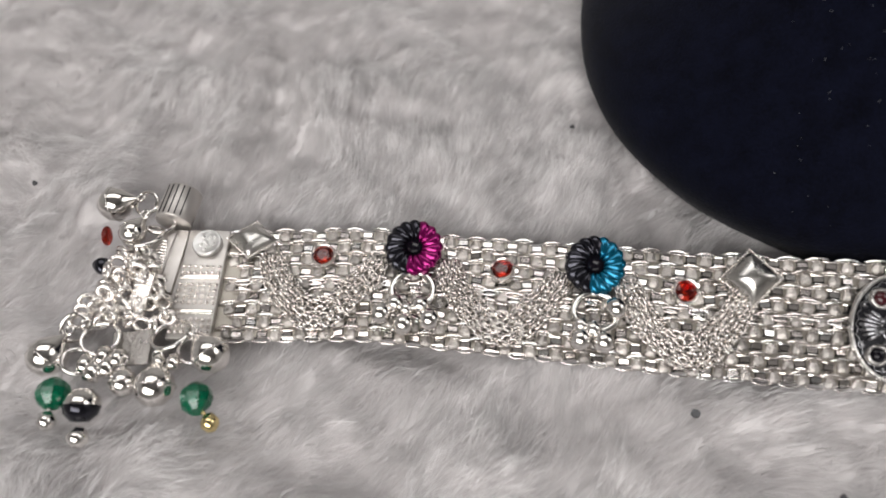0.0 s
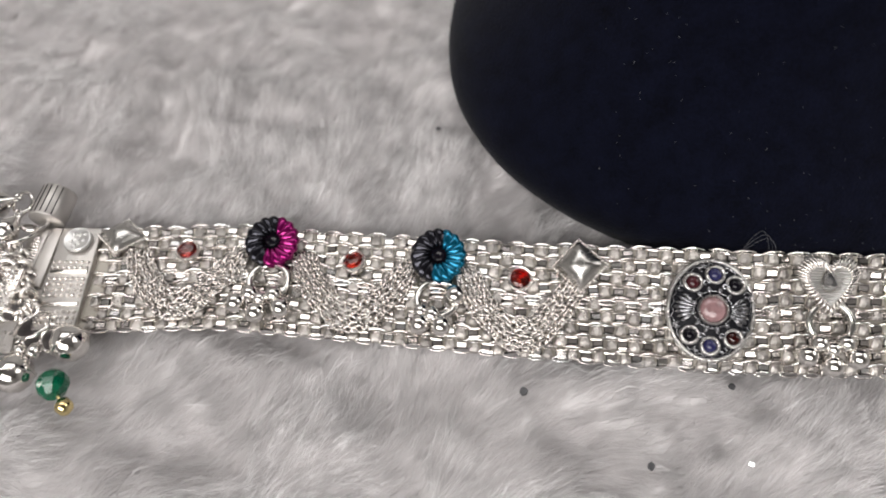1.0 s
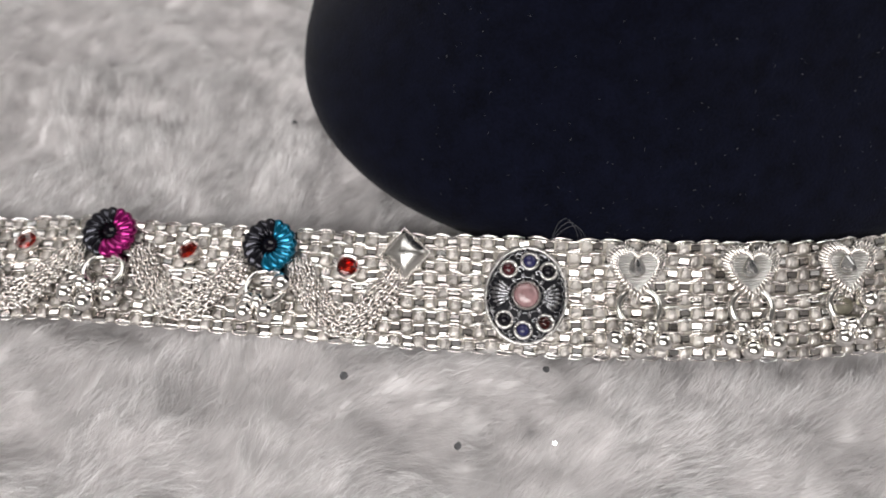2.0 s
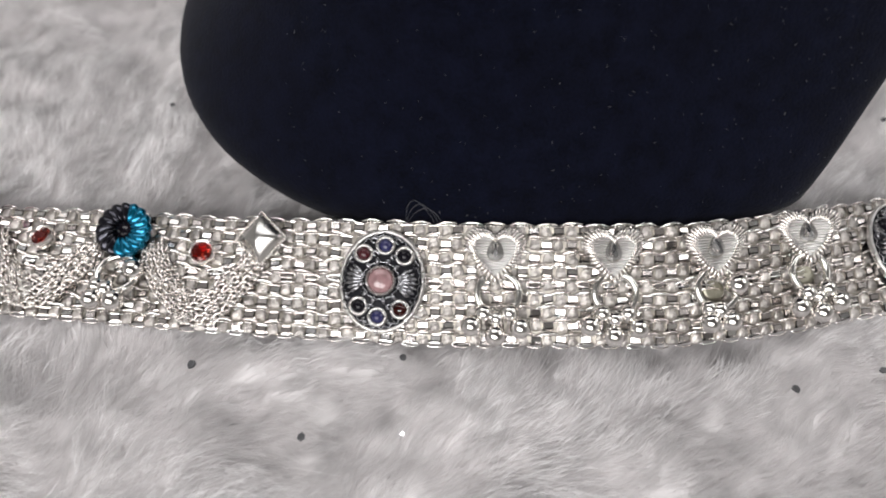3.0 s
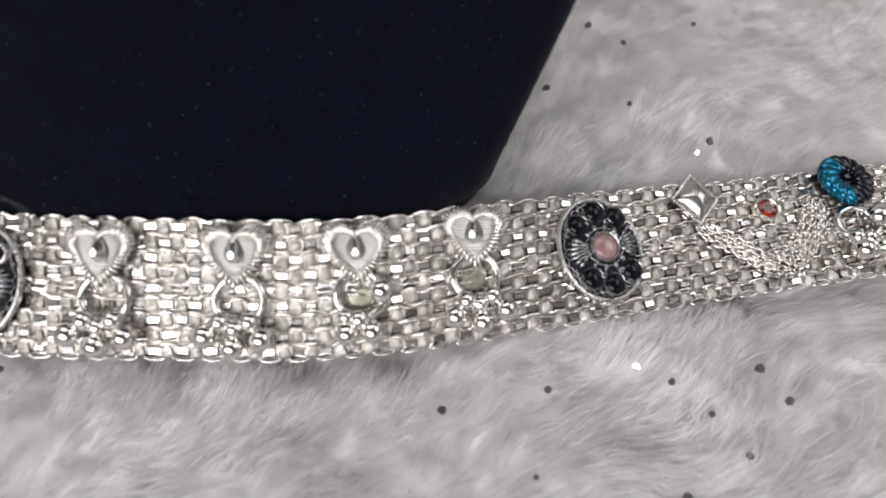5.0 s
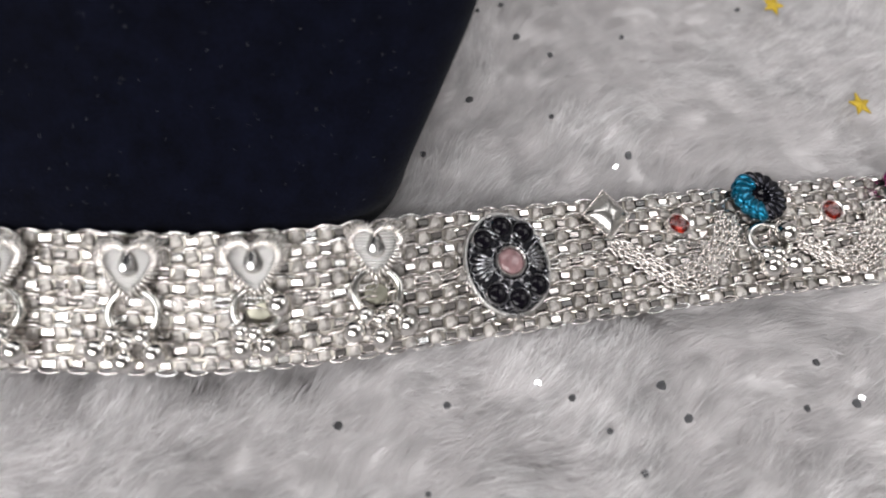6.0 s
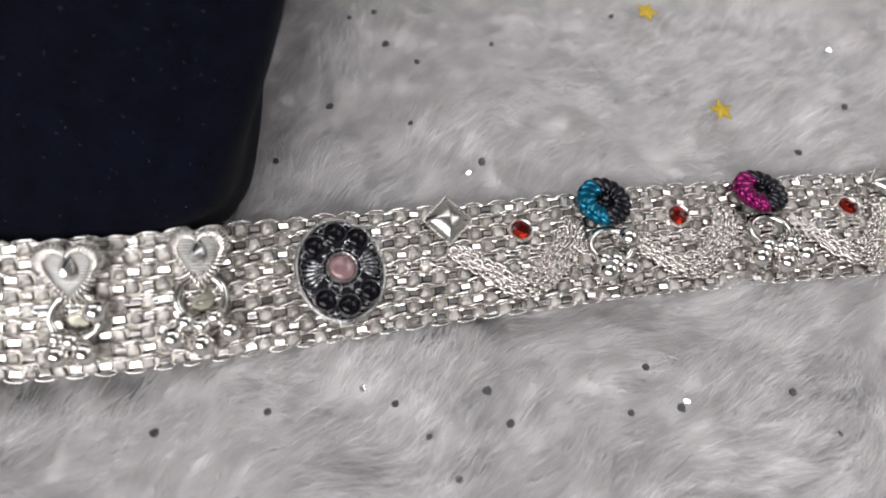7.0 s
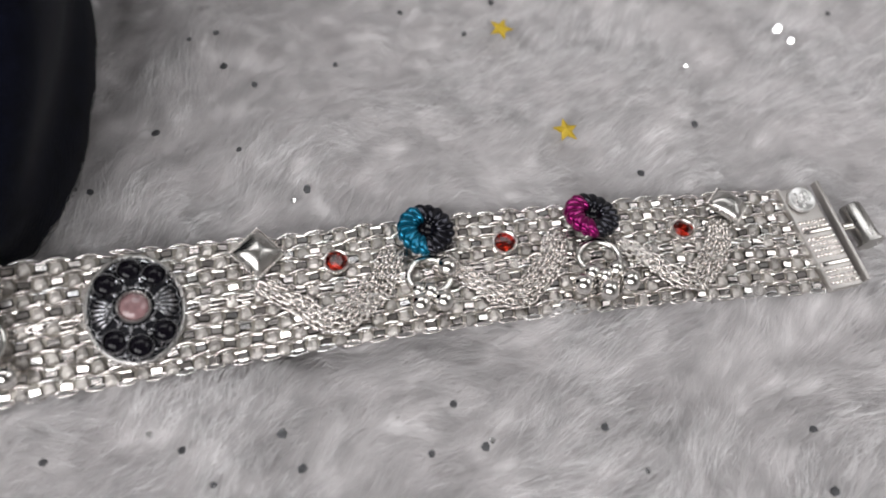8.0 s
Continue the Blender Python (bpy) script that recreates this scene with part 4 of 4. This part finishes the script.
def tassel():
    """The bunch of bells and beads on short chains at the clasp."""
    bm = shape()
    # small loops heaped close in a wedge that widens downwards
    for row in range(10):
        y = 12.6 - 1.2 * row
        half = 1.3 + 0.5 * row
        n = 4 + row // 2
        for k in range(n):
            x = -127.0 + 0.06 * row + half * (2 * k / (n - 1) - 1) + rng.uniform(-0.35, 0.35)
            p = Vector((x, y + rng.uniform(-0.4, 0.4), 1.6 + rng.uniform(-0.5, 1.3)))
            d = Vector((rng.uniform(-1, 1), rng.uniform(-1, 1), rng.uniform(-0.5, 0.5))).normalized()
            e = d.orthogonal().normalized()
            e = (e + Vector((rng.uniform(-0.6, 0.6), rng.uniform(-0.6, 0.6), 0.0))).normalized()
            e = (e - d * e.dot(d)).normalized()
            tube(bm, [p + d * 1.05 * math.cos(q) + e * 0.8 * math.sin(q) for q in (2 * math.pi * i / 14 for i in range(14))], 0.34, 7, closed=True)
    top = part("tassel", bm, SILVER, anklet, "bunch of silver chains with bells and green beads")
    bm = shape()
    box(bm, (0, 0, 0), (5.0, 4.6, 0.5), 0.15)
    part("tongue", bm, SILVER_FROST, top, "flat silver tongue of the clasp", m=at(-124.6, -1.6, 1.4, 4, -3, 4))
    bm = shape()
    box(bm, (0, 0, 0), (2.4, 6.4, 0.9), 0.2)
    for k in range(8):
        tube(bm, [(-1.0, -2.8 + 0.8 * k, 0.5), (1.0, -2.8 + 0.8 * k, 0.5)], 0.2, 5)
    part("ribbed_bar", bm, SILVER, top, m=at(-124.6, 5.4, 2.4, 4, 0, -6))
    for x, y, z, r in ((-119.6, -0.2, 2.4, 2.5), (-128.4, -0.6, 2.2, 2.3), (-132.4, 1.2, 1.6, 1.9), (-126.2, 14.4, 2.6, 2.6), (-127.2, 20.2, 2.4, 1.8), (-124.6, 17.2, 2.4, 2.2), (-116.8, -2.2, 2.0, 1.7), (-130.6, -3.6, 2.0, 1.7)):
        bm = shape()
        tube(bm, ring_points(r, r * 0.92, 26), 0.3, 7, closed=True)
        part("jump_ring", bm, SILVER_POLISHED, top, m=at(x, y, z, rng.uniform(-25, 25), rng.uniform(-25, 25), 0))
    for x, y, r in ((-126.6, -4.4, 1.15), (-128.2, -5.0, 1.15), (-127.4, -3.0, 1.1), (-125.6, -3.2, 1.0), (-129.4, -4.0, 1.0), (-118.6, -3.8, 0.9), (-120.4, -3.9, 0.9)):
        bm = shape()
        lathe(bm, [(0, -r * 1.3), (r * 0.8, -r), (r, 0), (r * 0.8, r), (0, r * 1.3)], 12)
        part("small_bead", bm, SILVER_POLISHED, top, m=at(x, y, 2.2, 80, rng.uniform(-30, 30), 0))
    for x, y, z, r, way in ((-131.6, 20.0, 2.4, 2.4, -80), (-127.6, 14.6, 3.2, 1.8, -30), (-134.4, -3.0, 2.2, 2.45, -35), (-124.2, -6.4, 2.0, 1.7, 10), (-120.2, -7.0, 2.2, 2.45, 5), (-114.2, -2.8, 2.2, 2.45, 40)):
        bm = shape()
        lathe(bm, [(0, -r), (r * 0.5, -r * 0.87), (r * 0.87, -r * 0.5), (r, 0), (r * 0.87, r * 0.5), (r * 0.55, r * 0.88), (r * 0.3, r * 1.12), (0.2, r * 1.4), (0, r * 1.45)], 22)
        lathe(bm, [(r * 0.99, -0.12), (r * 1.07, -0.08), (r * 1.07, 0.08), (r * 0.99, 0.12)], 20)
        tube(bm, [(0.55 * math.cos(q), 0.0 * q, r * 1.45 + 0.4 + 0.55 * math.sin(q)) for q in (2 * math.pi * i / 12 for i in range(12))], 0.18, 5, closed=True)
        part("bell", bm, SILVER_POLISHED, top, "polished round silver bell", m=at(x, y, z, rng.uniform(-85, -70), 0, way))
    for x, y, z, tip, gold in ((-132.4, -8.0, 1.9, (0.1, -3.0), 0), (-115.0, -8.7, 1.9, (2.1, -2.6), 1)):
        bm = shape()
        lathe(bm, [(0, -2.1), (1.0, -2.1), (2.0, -1.1), (2.25, 0), (2.0, 1.1), (1.0, 2.1), (0, 2.1)], 9)
        part("green_bead", bm, GREEN, top, "faceted green glass bead", m=at(x, y + 0.3, z, 80, 15, 10) @ Matrix.Scale(0.88, 4), smooth=False)
        bm = shape()
        lathe(bm, [(0, -0.9), (0.55, -0.9), (0.95, -0.2), (0.95, 0.3), (0.45, 0.9), (0, 1.0)], 14)
        part("end_bead", bm, GOLD if gold else SILVER_POLISHED, top, m=at(x + tip[0], y + tip[1], z - 0.2, 90, 0, 20) @ Matrix.Scale(1.15, 4))
        bm = shape()
        tube(bm, [(x, y, z), (x + tip[0] * 0.6, y + tip[1] * 0.6, z), (x + tip[0], y + tip[1], z - 0.2)], 0.25, 6)
        part("pin", bm, GOLD if gold else SILVER, top)
    bm = shape()
    lathe(bm, [(0.0, -2.0), (1.04, -1.91), (1.91, -1.04), (2.17, -0.09), (2.13, 0.04)], 24)
    part("cup", bm, BEAD_DARK, top, "dark gunmetal lower half of a bead", m=at(-128.3, -9.3, 2.3, -75, 0, 0))
    bm = shape()
    lathe(bm, [(2.17, 0.04), (2.17, 0.17), (1.91, 1.04), (1.04, 1.91), (0.0, 2.0)], 24)
    part("cap", bm, SILVER_POLISHED, top, m=at(-128.3, -9.3, 2.3, -75, 0, 0))
    bm = shape()
    lathe(bm, [(0, -0.9), (0.6, -0.9), (1.05, -0.2), (1.05, 0.3), (0.5, 0.9), (0, 1.0)], 14)
    part("end_bead", bm, SILVER_POLISHED, top, m=at(-128.1, -13.0, 1.6, 90, 0, 0) @ Matrix.Scale(1.2, 4))
    bm = shape()
    ball(bm, (0, 0, 0), 1.4, 12, 9, (0.35, 1, 1))
    part("red_bead", bm, RED, top, "small red glass bead", m=at(-131.9, 15.2, 1.6))
    bm = shape()
    lathe(bm, [(0, 0), (1.5, 0.4), (1.7, 1.0), (0.9, 2.2), (0.3, 2.6), (0, 2.7)], 16)
    part("bead_cap", bm, BEAD_DARK, top, m=at(-131.6, 11.3, 0.9, 70, 30, 0) @ Matrix.Scale(0.8, 4))


tassel()


# ---- loose bits on the fur and the velvet ----
def fleck(x, y, r, mat, label, category, group, k, tilt=(0, 0), loose=20):
    bm = shape()
    n = 6
    top = [bm.verts.new((r * math.cos(2 * math.pi * i / n) * rng.uniform(0.75, 1.1), r * math.sin(2 * math.pi * i / n) * rng.uniform(0.75, 1.1), 0.18 + rng.uniform(-0.05, 0.05))) for i in range(n)]
    low = [bm.verts.new((v.co.x * 1.05, v.co.y * 1.05, -0.1)) for v in top]
    bm.faces.new(top)
    bm.faces.new(low[::-1])
    for i in range(n):
        bm.faces.new((low[i], low[(i + 1) % n], top[(i + 1) % n], top[i]))
    z = max(0.1, float(pile_height(x, y)) + 0.7)
    ob = part("glitter_fleck", bm, mat, m=at(x, y, z, tilt[0] + rng.uniform(-loose, loose), tilt[1] + rng.uniform(-loose, loose), rng.uniform(0, 3 * loose)), smooth=False)
    return tagged(ob, label, category, group)


DARK = ((43, 53), (47, 54.5), (49, 47), (54, 43), (52.8, 30.2), (40.6, 33.4), (33.5, 23), (62.9, 22.4), (87.6, 54.4), (92.8, 62.3), (111.5, 24.8), (122.2, 34.2), (153.8, 60), (77, 59.5),
        (50.3, -13), (54.2, -17), (61.3, -11.6), (63.8, -15.6), (81.2, -9), (84.6, -14.2), (102.8, -18), (99, -12.6), (124.5, -14), (35.6, -13.6), (124.5, -21.2), (23.2, -15.8),
        (57.4, -21.8), (78.3, -14.7), (66.3, 47.3), (33.2, -23.4), (49.4, -26), (-40, -19.8), (-65, 36.2), (-27.5, -9.8), (-54.8, -9.9), (-146, 25.6))
for k, (x, y) in enumerate(DARK):
    fleck(x, y, rng.uniform(0.36, 0.66), FLECK, "tiny dark glitter flake caught in the white fur", "glitter", "dark glitter flakes on the fur", k)
for k, (x, y, r, tx, ty) in enumerate(((46.5, -11, 0.5, 30, -31), (61, 21, 0.42, 38, -36), (-27.6, -19.8, 0.35, 27, -29), (143, 56, 0.85, 41, -40), (144.5, 53, 0.6, 40, -41), (124, 47, 0.45, 40, -41), (85.5, -13.5, 0.42, 27, -36))):
    fleck(x, y, r, FLECK_BRIGHT, "tiny bright silver glitter flake on the white fur", "glitter", "bright glitter flakes on the fur", k, (tx, ty), 3)


def star(x, y, turn):
    bm = shape()
    top, low = [], []
    for i in range(10):
        r = 2.1 if i % 2 == 0 else 0.95
        a = math.radians(90 + 36 * i)
        top.append(bm.verts.new((r * math.cos(a), r * math.sin(a), 0.12)))
        low.append(bm.verts.new((r * math.cos(a), r * math.sin(a), -0.12)))
    peak = bm.verts.new((0, 0, 0.4))
    for i in range(10):
        j = (i + 1) % 10
        bm.faces.new((top[i], top[j], peak))
        bm.faces.new((low[i], low[j], top[j], top[i]))
    bm.faces.new(low[::-1])
    ob = part("star_confetti", bm, STAR_GOLD, m=at(x, y, max(0.6, float(pile_height(x, y)) + 1.0), 10, 8, turn), smooth=False)
    tagged(ob, "small yellow foil star resting on the white fur", "confetti", "yellow foil stars on the fur")


star(101.4, 32.8, 12)
star(93.8, 55.2, -20)


def stray_hair():
    bm = shape()
    for k in range(3):
        pts = []
        for i in range(16):
            s = i / 15
            pts.append((-26.7 + (3.7 + 0.4 * k) * s + 0.1 * k, 4.3 + 0.3 * math.sin(math.pi * s), 10.6 + (4.6 - 0.9 * k) * math.sin(math.pi * s ** (0.55 + 0.25 * k)) ** 0.8))
        tube(bm, pts, 0.03, 4)
    tagged(part("stray_hair", bm, LINT), "thin grey looped fibre stuck between velvet and silver mesh", "fibre")


stray_hair()


def lint():
    """Dust and short threads on the velvet's front."""
    bm = shape()
    r2 = random.Random(3)
    for k in range(190):
        z = r2.uniform(9, 34)
        xl, xr, yf, yb, yl, yr = bust_level(z)
        x = r2.uniform(-44, 34)
        xm = -6.0
        if x > xm:
            e = (x - xm) / (xr - xm)
            n1, ym = 5.0, yr
        else:
            e = (xm - x) / (xm - xl)
            n1, ym = 2.15, yl
        if e > 0.93:
            continue
        c = e ** (n1 / 2)
        ym = ym + (0.5 * (yl + yr) - ym) * (1 - c) ** 2
        y = ym - (1 - e ** n1) ** (1 / n1) * (ym - yf)
        a = r2.uniform(0, math.pi)
        ln = r2.choice((0.05, 0.06, 0.08, 0.1, 0.12, 0.2))
        d = Vector((math.cos(a), 0.5 * math.sin(a), 0.8 * math.sin(a))) * ln
        p = Vector((x, y - 0.08, z + 0.04))
        tube(bm, [p - d, p + Vector((0, -0.03, 0.05)), p + d], r2.uniform(0.025, 0.05), 4)
    tagged(part("lint", bm, LINT), "scattered pale dust and threads on the navy velvet", "lint", kind="stuff")


lint()
